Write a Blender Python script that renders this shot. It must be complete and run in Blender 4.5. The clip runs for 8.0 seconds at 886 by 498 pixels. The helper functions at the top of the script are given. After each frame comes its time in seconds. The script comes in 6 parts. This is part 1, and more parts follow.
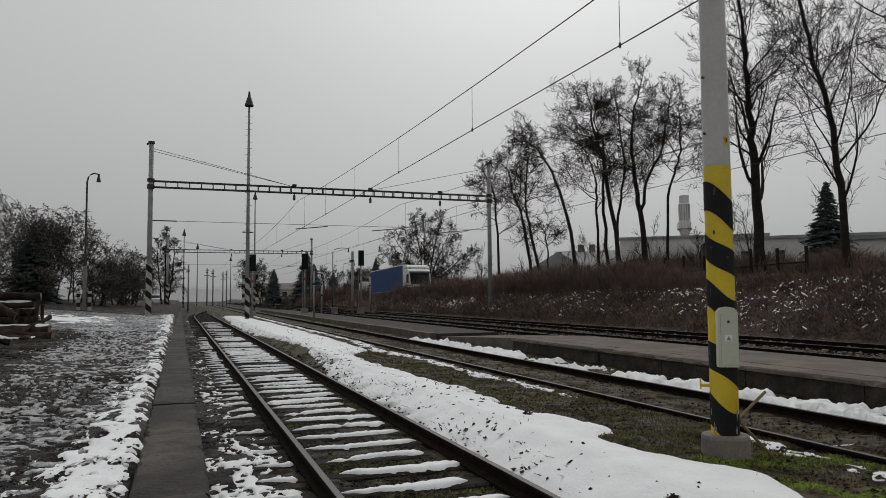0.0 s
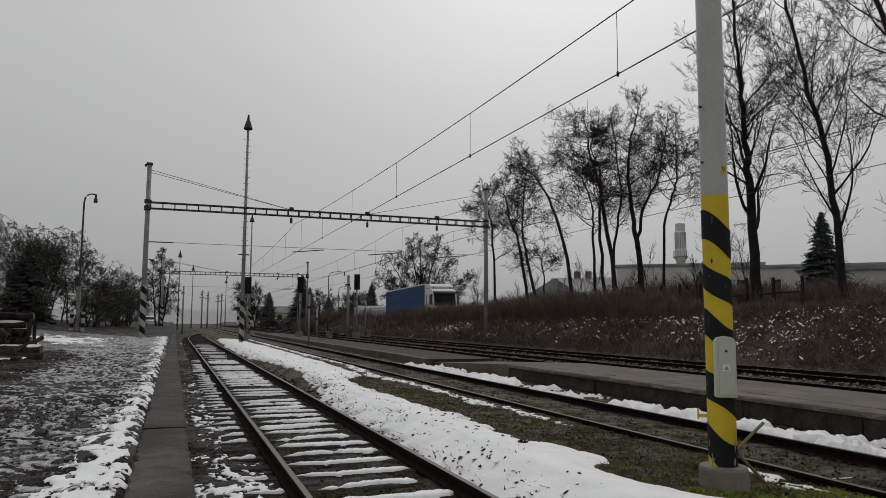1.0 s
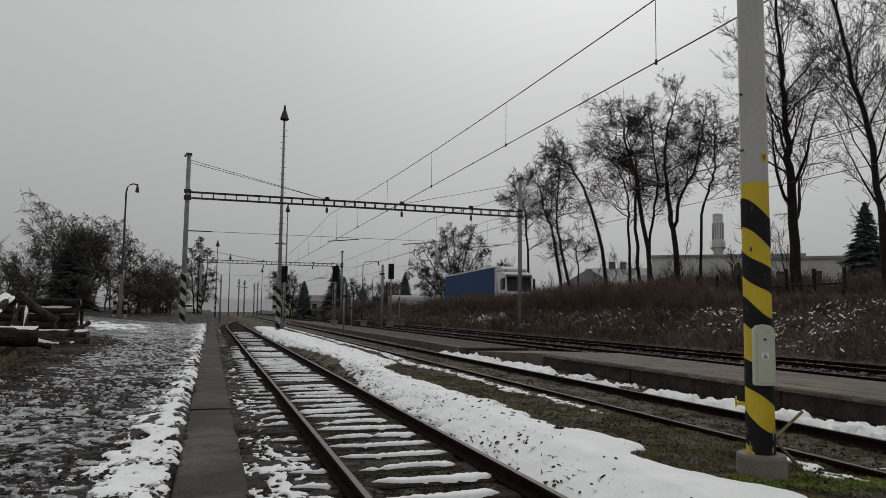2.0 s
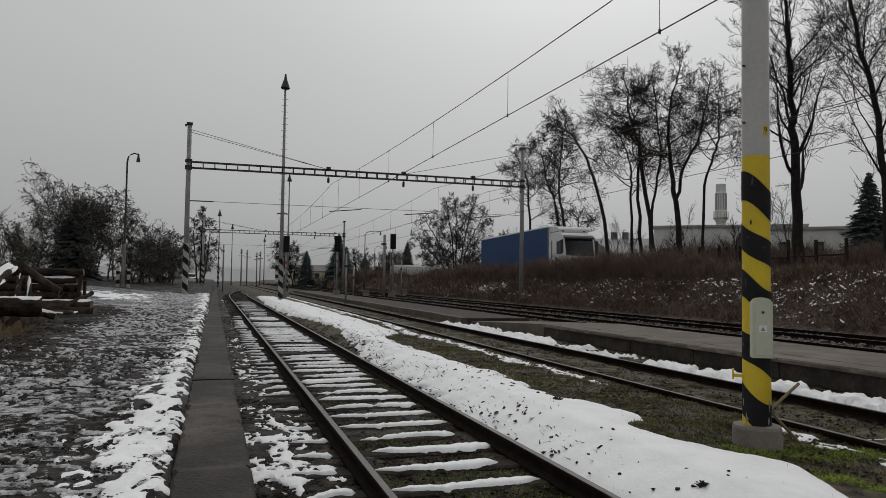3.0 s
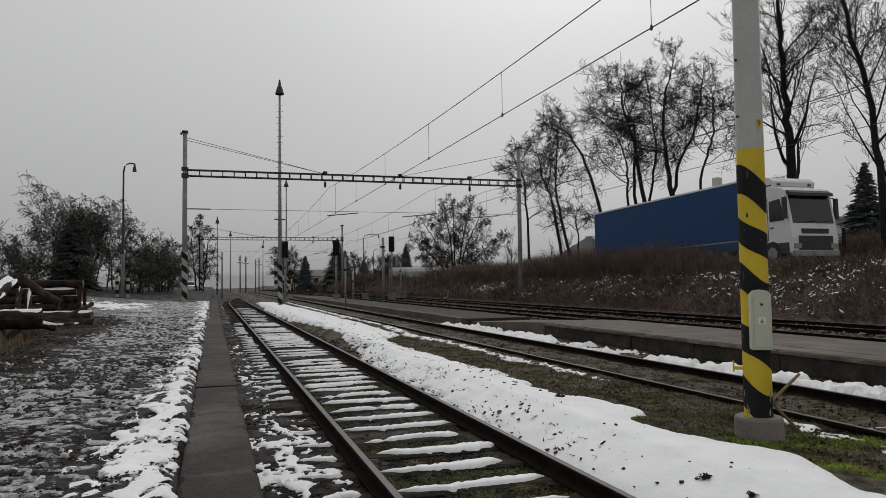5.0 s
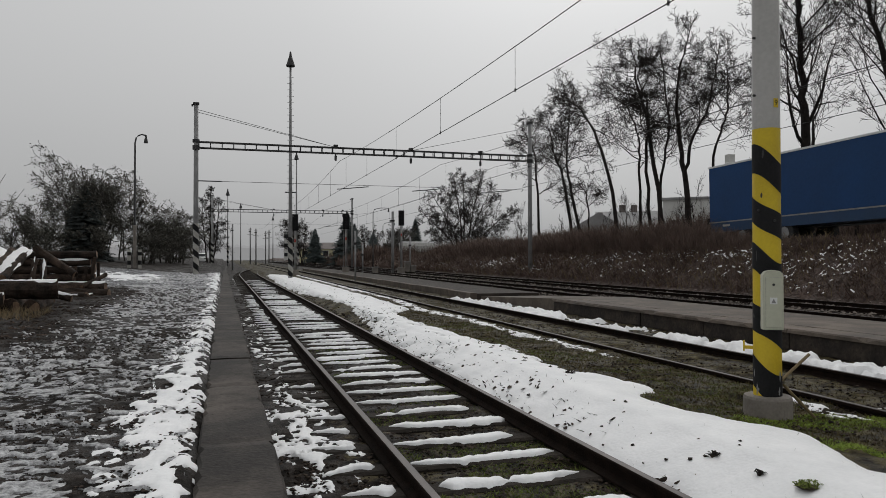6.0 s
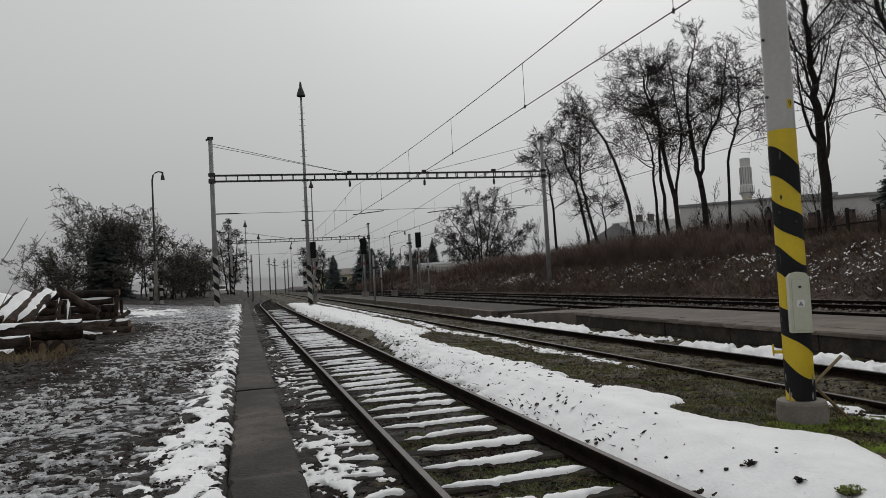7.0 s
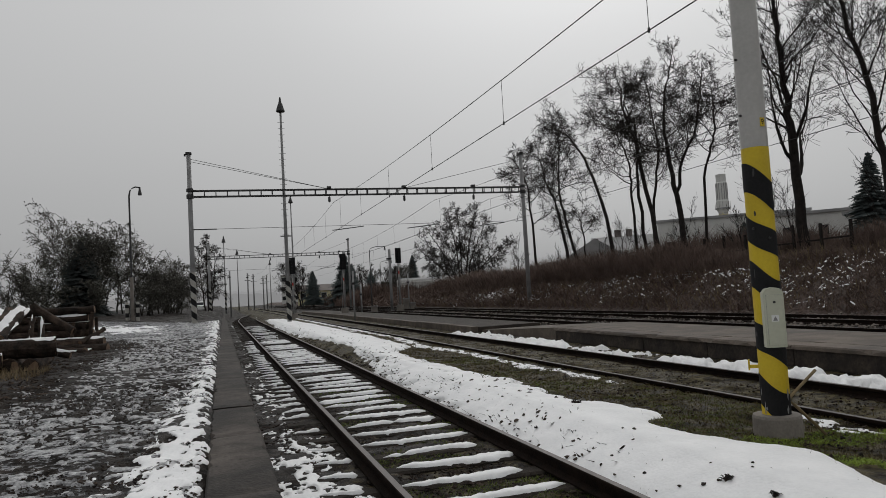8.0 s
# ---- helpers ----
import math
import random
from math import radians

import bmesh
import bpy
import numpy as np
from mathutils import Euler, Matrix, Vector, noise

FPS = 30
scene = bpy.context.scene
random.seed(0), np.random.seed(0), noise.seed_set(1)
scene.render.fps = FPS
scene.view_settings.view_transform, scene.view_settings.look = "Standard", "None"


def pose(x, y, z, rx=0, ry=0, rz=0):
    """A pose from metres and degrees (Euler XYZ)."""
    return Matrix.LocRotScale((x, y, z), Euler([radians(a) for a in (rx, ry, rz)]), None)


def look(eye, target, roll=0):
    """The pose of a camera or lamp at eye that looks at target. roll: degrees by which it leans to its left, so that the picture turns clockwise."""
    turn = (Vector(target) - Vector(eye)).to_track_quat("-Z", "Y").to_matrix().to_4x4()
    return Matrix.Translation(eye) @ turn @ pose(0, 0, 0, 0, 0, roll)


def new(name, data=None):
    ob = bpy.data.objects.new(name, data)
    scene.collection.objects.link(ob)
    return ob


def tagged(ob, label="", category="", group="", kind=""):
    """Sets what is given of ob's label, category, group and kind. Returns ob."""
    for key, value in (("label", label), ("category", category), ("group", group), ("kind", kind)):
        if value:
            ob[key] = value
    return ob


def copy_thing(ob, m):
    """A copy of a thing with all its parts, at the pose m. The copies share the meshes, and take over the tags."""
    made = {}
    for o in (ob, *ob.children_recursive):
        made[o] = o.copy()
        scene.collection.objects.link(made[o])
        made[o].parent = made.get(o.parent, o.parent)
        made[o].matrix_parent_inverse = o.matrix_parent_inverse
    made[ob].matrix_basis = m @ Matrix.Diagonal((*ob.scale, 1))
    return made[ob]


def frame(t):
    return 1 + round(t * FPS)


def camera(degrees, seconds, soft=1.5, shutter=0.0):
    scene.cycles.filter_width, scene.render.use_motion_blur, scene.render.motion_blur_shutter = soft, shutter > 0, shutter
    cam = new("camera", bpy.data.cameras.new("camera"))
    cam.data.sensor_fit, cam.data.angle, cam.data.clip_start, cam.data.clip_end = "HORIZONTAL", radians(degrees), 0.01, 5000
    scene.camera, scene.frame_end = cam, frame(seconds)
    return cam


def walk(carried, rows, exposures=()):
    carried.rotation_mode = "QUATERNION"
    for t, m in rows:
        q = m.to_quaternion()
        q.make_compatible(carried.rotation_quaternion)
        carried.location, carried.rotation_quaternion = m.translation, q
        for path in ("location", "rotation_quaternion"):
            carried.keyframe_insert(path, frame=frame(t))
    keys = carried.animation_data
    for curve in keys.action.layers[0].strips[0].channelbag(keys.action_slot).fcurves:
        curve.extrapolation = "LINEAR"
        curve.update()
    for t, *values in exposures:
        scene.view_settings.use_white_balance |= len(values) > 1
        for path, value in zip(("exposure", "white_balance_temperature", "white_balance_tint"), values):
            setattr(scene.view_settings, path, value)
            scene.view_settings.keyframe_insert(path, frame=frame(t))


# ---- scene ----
cam = camera(63.29, 8.0, soft=0.68)
PATH = [
    (0.0, pose(0.079, 0.085, 1.500, 93.78, 0.39, -20.10)),
    (0.5, pose(0.034, 0.064, 1.479, 94.75, 0.55, -19.87)),
    (1.0, pose(0.087, 0.119, 1.505, 95.77, -0.32, -20.45)),
    (1.5, pose(0.031, 0.037, 1.469, 94.62, -0.25, -19.16)),
    (1.7, pose(-0.008, 0.032, 1.463, 94.99, -0.82, -18.22)),
    (2.8, pose(0.026, 0.028, 1.494, 93.79, -0.63, -17.30)),
    (3.0, pose(0.019, 0.015, 1.495, 92.55, -0.85, -17.67)),
    (3.5, pose(0.000, 0.000, 1.500, 92.17, 0.22, -17.86)),
    (4.0, pose(0.005, -0.010, 1.497, 92.66, 1.06, -19.59)),
    (4.5, pose(0.006, -0.022, 1.497, 93.31, 1.70, -20.34)),
    (4.7, pose(0.008, -0.011, 1.486, 93.04, 1.11, -19.11)),
    (5.8, pose(-0.033, -0.045, 1.525, 91.33, 0.33, -16.87)),
    (6.0, pose(-0.044, -0.043, 1.515, 90.60, 0.07, -17.01)),
    (6.5, pose(-0.053, -0.037, 1.530, 92.33, 2.94, -16.65)),
    (7.0, pose(-0.050, -0.025, 1.516, 92.24, 3.12, -15.53)),
    (7.5, pose(-0.051, -0.022, 1.525, 93.06, 2.16, -15.55)),
    (8.0, pose(-0.045, -0.041, 1.525, 93.37, 3.29, -17.12)),
]
walk(cam, PATH, [(0.0, 0.02), (1.0, -0.04), (1.7, -0.05), (3.0, -0.01), (3.5, 0.12), (4.5, 0.09), (6.0, 0.16), (6.5, 0.17), (7.0, 0.13), (8.0, 0.04)])

# ---- world, sun, exposure ----
world = bpy.data.worlds.new("overcast")
scene.world = world
world.use_nodes = True
wn, wl = world.node_tree.nodes, world.node_tree.links
sky = wn.new("ShaderNodeTexSky")
sky.sky_type = "NISHITA"
sky.sun_disc = False
sky.sun_elevation = radians(48)
sky.sun_rotation = radians(32)
sky.dust_density = 6.0
grey = wn.new("ShaderNodeHueSaturation")
grey.inputs["Saturation"].default_value = 0.03
veil = wn.new("ShaderNodeMixRGB")
veil.inputs["Fac"].default_value = 0.72
veil.inputs["Color2"].default_value = (6.0, 6.05, 6.1, 1)
wl.new(sky.outputs["Color"], grey.inputs["Color"])
wl.new(grey.outputs["Color"], veil.inputs["Color1"])
# an overcast sky grows darker towards the horizon
way, height, fall, dim = wn.new("ShaderNodeTexCoord"), wn.new("ShaderNodeSeparateXYZ"), wn.new("ShaderNodeMapRange"), wn.new("ShaderNodeMixRGB")
fall.inputs["From Max"].default_value = 0.36
fall.inputs["To Min"].default_value, fall.inputs["To Max"].default_value = 0.78, 1.03
dim.blend_type = "MULTIPLY"
dim.inputs["Fac"].default_value = 1.0
wl.new(way.outputs["Generated"], height.inputs[0])
wl.new(height.outputs["Z"], fall.inputs["Value"])
wl.new(veil.outputs["Color"], dim.inputs["Color1"])
wl.new(fall.outputs[0], dim.inputs["Color2"])
wl.new(dim.outputs["Color"], wn["Background"].inputs["Color"])
wn["Background"].inputs["Strength"].default_value = 0.084
sun_data = bpy.data.lights.new("sun", "SUN")
sun_data.energy, sun_data.angle, sun_data.color = 0.5, radians(60), (1.0, 0.97, 0.93)
sun = new("sun", sun_data)
sun.matrix_world = look((21, 34, 45), (0, 0, 0))

# ---- materials ----


def material(name, a, b, rough=0.8, scale=6.0, fine=60.0, bump=0.25, metal=0.0, depth=0.02, extra=None, spec=0.5, rand=0.0, stains=0.0, island=0.0):
    """Two colours mixed by coarse and fine noise, with relief from the fine noise. rand: brightness spread from piece to piece. stains: dark blots and pits. island: brightness spread among the joined bits."""
    m = bpy.data.materials.new(name)
    m.use_nodes = True
    n, l = m.node_tree.nodes, m.node_tree.links
    bsdf = n["Principled BSDF"]
    co = n.new("ShaderNodeTexCoord")
    t1, t2 = n.new("ShaderNodeTexNoise"), n.new("ShaderNodeTexNoise")
    t1.inputs["Scale"].default_value, t2.inputs["Scale"].default_value = scale, fine
    t1.inputs["Detail"].default_value, t2.inputs["Detail"].default_value = 5, 4
    l.new(co.outputs["Object"], t1.inputs["Vector"])
    l.new(co.outputs["Object"], t2.inputs["Vector"])
    add = n.new("ShaderNodeMath")
    add.operation = "MULTIPLY_ADD"
    add.inputs[1].default_value, add.inputs[2].default_value = 0.45, 0.0
    l.new(t2.outputs["Fac"], add.inputs[0])
    l.new(t1.outputs["Fac"], add.inputs[2])
    ramp = n.new("ShaderNodeMapRange")
    ramp.inputs["From Min"].default_value, ramp.inputs["From Max"].default_value = 0.5, 0.95
    l.new(add.outputs[0], ramp.inputs["Value"])
    mix = n.new("ShaderNodeMixRGB")
    mix.inputs["Color1"].default_value, mix.inputs["Color2"].default_value = (*a, 1), (*b, 1)
    l.new(ramp.outputs[0], mix.inputs["Fac"])
    out = mix.outputs["Color"]
    if stains:
        blot, pit = n.new("ShaderNodeTexNoise"), n.new("ShaderNodeTexVoronoi")
        blot.inputs["Scale"].default_value, blot.inputs["Detail"].default_value, blot.inputs["Roughness"].default_value = 1.7, 9, 0.65
        pit.inputs["Scale"].default_value = 9
        for src, (lo, hi, dark) in ((blot.outputs["Fac"], (0.44, 0.6, 1 - stains)), (pit.outputs["Distance"], (0.1, 0.2, 1 - 0.8 * stains))):
            mr, mul = n.new("ShaderNodeMapRange"), n.new("ShaderNodeMixRGB")
            mul.blend_type = "MULTIPLY"
            mul.inputs["Fac"].default_value = 1
            for key, v in (("From Min", lo), ("From Max", hi), ("To Min", dark), ("To Max", 1.0)):
                mr.inputs[key].default_value = v
            l.new(src, mr.inputs["Value"])
            l.new(out, mul.inputs["Color1"])
            l.new(mr.outputs[0], mul.inputs["Color2"])
            out = mul.outputs["Color"]
        l.new(co.outputs["Object"], blot.inputs["Vector"])
        l.new(co.outputs["Object"], pit.inputs["Vector"])
    if rand:
        info, hsv, mr = n.new("ShaderNodeObjectInfo"), n.new("ShaderNodeHueSaturation"), n.new("ShaderNodeMapRange")
        mr.inputs["To Min"].default_value, mr.inputs["To Max"].default_value = 1 - rand, 1 + rand
        l.new(info.outputs["Random"], mr.inputs["Value"])
        l.new(mr.outputs[0], hsv.inputs["Value"])
        l.new(out, hsv.inputs["Color"])
        out = hsv.outputs["Color"]
    if island:
        geo, hsv, mr = n.new("ShaderNodeNewGeometry"), n.new("ShaderNodeHueSaturation"), n.new("ShaderNodeMapRange")
        mr.inputs["To Min"].default_value, mr.inputs["To Max"].default_value = 1 / (1 + island), 1 + island
        l.new(geo.outputs["Random Per Island"], mr.inputs["Value"])
        l.new(mr.outputs[0], hsv.inputs["Value"])
        l.new(out, hsv.inputs["Color"])
        out = hsv.outputs["Color"]
    l.new(out, bsdf.inputs["Base Color"])
    rr = n.new("ShaderNodeMapRange")
    rr.inputs["To Min"].default_value, rr.inputs["To Max"].default_value = max(rough - 0.12, 0.02), min(rough + 0.12, 1)
    l.new(t1.outputs["Fac"], rr.inputs["Value"])
    l.new(rr.outputs[0], bsdf.inputs["Roughness"])
    bsdf.inputs["Metallic"].default_value = metal
    bsdf.inputs["Specular IOR Level"].default_value = spec
    if bump:
        bp = n.new("ShaderNodeBump")
        bp.inputs["Strength"].default_value, bp.inputs["Distance"].default_value = bump, depth
        l.new(t2.outputs["Fac"], bp.inputs["Height"])
        l.new(bp.outputs["Normal"], bsdf.inputs["Normal"])
    return m


M_CONC = material("weathered_concrete", (0.13, 0.115, 0.1), (0.25, 0.225, 0.2), 0.8, 2.2, 40, 0.3, depth=0.01)
M_CURB = material("wet_concrete", (0.018, 0.0152, 0.0132), (0.102, 0.087, 0.076), 0.75, 1.6, 34, 0.8, depth=0.008, stains=0.62, spec=0.2)
M_PLAT = material("platform_asphalt", (0.078, 0.061, 0.047), (0.155, 0.124, 0.098), 0.8, 1.1, 60, 0.3, depth=0.006, stains=0.4)
M_FACE = material("dark_platform_wall", (0.017, 0.0125, 0.0095), (0.085, 0.064, 0.048), 0.9, 1.4, 18, 0.5, depth=0.02, stains=0.6)
M_RAIL = material("rusty_rail_steel", (0.006, 0.0044, 0.0037), (0.019, 0.0125, 0.0096), 0.92, 9, 90, 0.4, spec=0.06)
M_RAILTOP = material("dull_rail_head", (0.05, 0.045, 0.042), (0.12, 0.105, 0.1), 0.42, 5, 70, 0.05, metal=0.7)
M_SLEEP = material("dark_sleeper_timber", (0.012, 0.01, 0.008), (0.04, 0.033, 0.027), 0.95, 5, 50, 0.5, rand=0.25, spec=0.2)
M_SNOW = material("old_wet_snow", (0.78, 0.79, 0.8), (0.9, 0.905, 0.91), 0.75, 2.5, 35, 0.35, depth=0.015)
M_STONE = material("ballast_stone", (0.011, 0.0086, 0.007), (0.048, 0.037, 0.03), 0.9, 9, 60, 0.4, island=1.3, spec=0.12)
M_STEEL = material("galvanised_grey_paint", (0.17, 0.17, 0.17), (0.3, 0.3, 0.3), 0.6, 2, 40, 0.1)
M_POLE = material("pale_grey_pole_paint", (0.38, 0.375, 0.36), (0.51, 0.5, 0.48), 0.6, 1.2, 30, 0.12)
M_DARK = material("dark_iron", (0.018, 0.018, 0.02), (0.045, 0.043, 0.043), 0.6, 4, 50, 0.1)
M_YELLOW = material("signal_yellow_paint", (0.55, 0.39, 0.012), (0.68, 0.5, 0.02), 0.55, 3, 45, 0.12)
M_BLACK = material("black_stripe_paint", (0.008, 0.008, 0.009), (0.02, 0.02, 0.021), 0.75, 3, 45, 0.12, spec=0.2)
M_WHITE = material("chipped_white_paint", (0.28, 0.27, 0.24), (0.42, 0.41, 0.38), 0.6, 3, 45, 0.12)
M_BOX = material("beige_box_plastic", (0.45, 0.46, 0.36), (0.55, 0.56, 0.45), 0.5, 3, 30, 0.05)
M_BARK = material("dark_wet_bark", (0.012, 0.01, 0.0095), (0.036, 0.03, 0.027), 0.95, 4, 40, 0.4, spec=0.2)
M_TWIG = material("dark_twigs", (0.014, 0.012, 0.011), (0.035, 0.03, 0.027), 0.95, 3, 20, 0.0, spec=0.2)
M_BUSH = material("withered_leaves", (0.06, 0.06, 0.053), (0.15, 0.145, 0.12), 0.95, 3, 20, 0.0, spec=0.2)
M_SCRUB = material("grey_brown_stems", (0.04, 0.037, 0.033), (0.09, 0.083, 0.073), 0.95, 3, 20, 0.0, spec=0.2)
# needle colour paled, so distance haze is painted into it
M_SPRUCE = material("haze_pale_needles", (0.048, 0.06, 0.06), (0.11, 0.13, 0.128), 0.95, 3, 30, 0.0, spec=0.2)
M_BRUSH = material("brown_bramble", (0.076, 0.055, 0.047), (0.215, 0.157, 0.132), 0.95, 1.2, 15, 0.0, spec=0.2)
M_STRAW = material("dry_grass", (0.12, 0.085, 0.045), (0.26, 0.2, 0.11), 0.95, 2, 15, 0.0)
M_GRASS = material("green_grass", (0.115, 0.175, 0.015), (0.26, 0.35, 0.045), 0.9, 2, 15, 0.0)
M_MOSS = material("olive_moss", (0.046, 0.036, 0.0155), (0.128, 0.103, 0.038), 0.95, 3, 40, 0.3)
M_SWARD = material("dark_green_moss", (0.05, 0.066, 0.011), (0.14, 0.18, 0.028), 0.95, 3, 40, 0.3)
M_LOG = material("wet_log_bark", (0.01, 0.0078, 0.0065), (0.085, 0.06, 0.046), 0.9, 4, 26, 0.9, rand=0.35, stains=0.4, spec=0.2)
M_LOGEND = material("sawn_log_end", (0.1, 0.062, 0.04), (0.24, 0.155, 0.1), 0.85, 8, 50, 0.3, rand=0.25)
M_BLUE = material("blue_tarpaulin", (0.006, 0.042, 0.13), (0.01, 0.058, 0.18), 0.6, 0.5, 9, 0.12, spec=0.3, depth=0.03)
M_BLUED = material("faded_blue_skirt", (0.008, 0.034, 0.085), (0.014, 0.05, 0.125), 0.6, 1, 12, 0.1)
M_CAB = material("white_cab_paint", (0.66, 0.67, 0.66), (0.76, 0.77, 0.76), 0.35, 1, 20, 0.03)
M_TYRE = material("tyre_rubber", (0.014, 0.014, 0.014), (0.035, 0.034, 0.033), 0.85, 5, 60, 0.2)
M_GLASS = material("dark_window_glass", (0.012, 0.014, 0.016), (0.02, 0.022, 0.026), 0.12, 1, 5, 0.0)
M_WALLW = material("pale_render", (0.5, 0.5, 0.48), (0.64, 0.64, 0.62), 0.9, 0.4, 8, 0.1)
M_WALLY = material("yellowish_render", (0.48, 0.44, 0.27), (0.6, 0.55, 0.36), 0.9, 0.4, 8, 0.1)
M_ROOF = material("grey_roof_sheet", (0.2, 0.2, 0.2), (0.32, 0.32, 0.32), 0.7, 0.5, 9, 0.1)
M_ROOFR = material("dark_roof_tile", (0.1, 0.085, 0.08), (0.17, 0.15, 0.14), 0.8, 0.5, 9, 0.2)
M_WIRE = material("bare_wire", (0.02, 0.02, 0.02), (0.05, 0.05, 0.05), 0.6, 2, 20, 0.0, metal=0.2)
M_ROAD = material("wet_asphalt", (0.04, 0.04, 0.042), (0.07, 0.07, 0.072), 0.5, 0.7, 50, 0.15)


def ground_material():
    """Mud, slush, moss, grass and litter, spread by the zone weights of the sheet and broken up by noise."""
    m = bpy.data.materials.new("winter_ground")
    m.use_nodes = True
    n, l = m.node_tree.nodes, m.node_tree.links
    bsdf = n["Principled BSDF"]
    co, zone, sep = n.new("ShaderNodeTexCoord"), n.new("ShaderNodeVertexColor"), n.new("ShaderNodeSeparateColor")
    zone.layer_name = "zone"
    l.new(zone.outputs["Color"], sep.inputs[0])

    def noise_at(scale, detail=6, stretch=(1, 1, 1)):
        mp, t = n.new("ShaderNodeMapping"), n.new("ShaderNodeTexNoise")
        mp.inputs["Scale"].default_value = stretch
        t.inputs["Scale"].default_value, t.inputs["Detail"].default_value = scale, detail
        t.inputs["Roughness"].default_value = 0.65
        l.new(co.outputs["Object"], mp.inputs["Vector"])
        l.new(mp.outputs[0], t.inputs["Vector"])
        return t.outputs["Fac"]

    def math_node(op, a, b=0.0):
        k = n.new("ShaderNodeMath")
        k.operation = op
        for i, v in enumerate((a, b)):
            if isinstance(v, (int, float)):
                k.inputs[i].default_value = v
            else:
                l.new(v, k.inputs[i])
        return k.outputs[0]

    def step(v, lo, hi):
        k = n.new("ShaderNodeMapRange")
        k.interpolation_type = "SMOOTHSTEP"
        k.inputs["From Min"].default_value, k.inputs["From Max"].default_value = lo, hi
        l.new(v, k.inputs["Value"])
        return k.outputs[0]

    def mix(f, a, b):
        k = n.new("ShaderNodeMixRGB")
        for i, v in enumerate((f, a, b)):
            if isinstance(v, tuple):
                k.inputs[i].default_value = (*v, 1)
            else:
                l.new(v, k.inputs[i])
        return k.outputs[0]

    coarse, mid, fine = noise_at(1.3), noise_at(7, 8), noise_at(45, 5)
    slush_n = noise_at(17, 8, (0.8, 1.0, 1))
    mud = mix(step(mid, 0.38, 0.75), (0.006, 0.0047, 0.0038), (0.034, 0.025, 0.0195))
    moss = mix(step(mid, 0.38, 0.66), (0.019, 0.015, 0.0085), (0.082, 0.067, 0.027))
    litter = mix(step(mid, 0.35, 0.65), (0.031, 0.022, 0.0185), (0.1, 0.07, 0.058))
    # moss and litter
    base = mix(step(math_node("ADD", sep.outputs[0], mid), 0.75, 1.05), mud, moss)
    base = mix(step(sep.outputs[2], 0.4, 0.6), base, litter)
    # slush
    sl = step(math_node("ADD", math_node("MULTIPLY", sep.outputs[1], 0.5), math_node("ADD", math_node("MULTIPLY", slush_n, 0.75), math_node("MULTIPLY", coarse, 0.25))), 0.77, 0.81)
    slc = mix(step(math_node("ADD", math_node("MULTIPLY", fine, 0.5), math_node("MULTIPLY", mid, 0.6)), 0.35, 0.75), (0.07, 0.072, 0.076), (0.42, 0.43, 0.45))
    col = mix(sl, base, slc)
    l.new(col, bsdf.inputs["Base Color"])
    wet = step(math_node("ADD", coarse, math_node("MULTIPLY", mid, 0.3)), 0.5, 0.72)
    ro = n.new("ShaderNodeMapRange")
    ro.inputs["To Min"].default_value, ro.inputs["To Max"].default_value = 0.95, 0.5
    bsdf.inputs["Specular IOR Level"].default_value = 0.08
    l.new(wet, ro.inputs["Value"])
    l.new(ro.outputs[0], bsdf.inputs["Roughness"])
    bp = n.new("ShaderNodeBump")
    bp.inputs["Strength"].default_value, bp.inputs["Distance"].default_value = 0.7, 0.03
    l.new(math_node("ADD", mid, math_node("MULTIPLY", fine, 0.5)), bp.inputs["Height"])
    l.new(bp.outputs["Normal"], bsdf.inputs["Normal"])
    return m


M_GROUND = ground_material()

# ---- building helpers ----


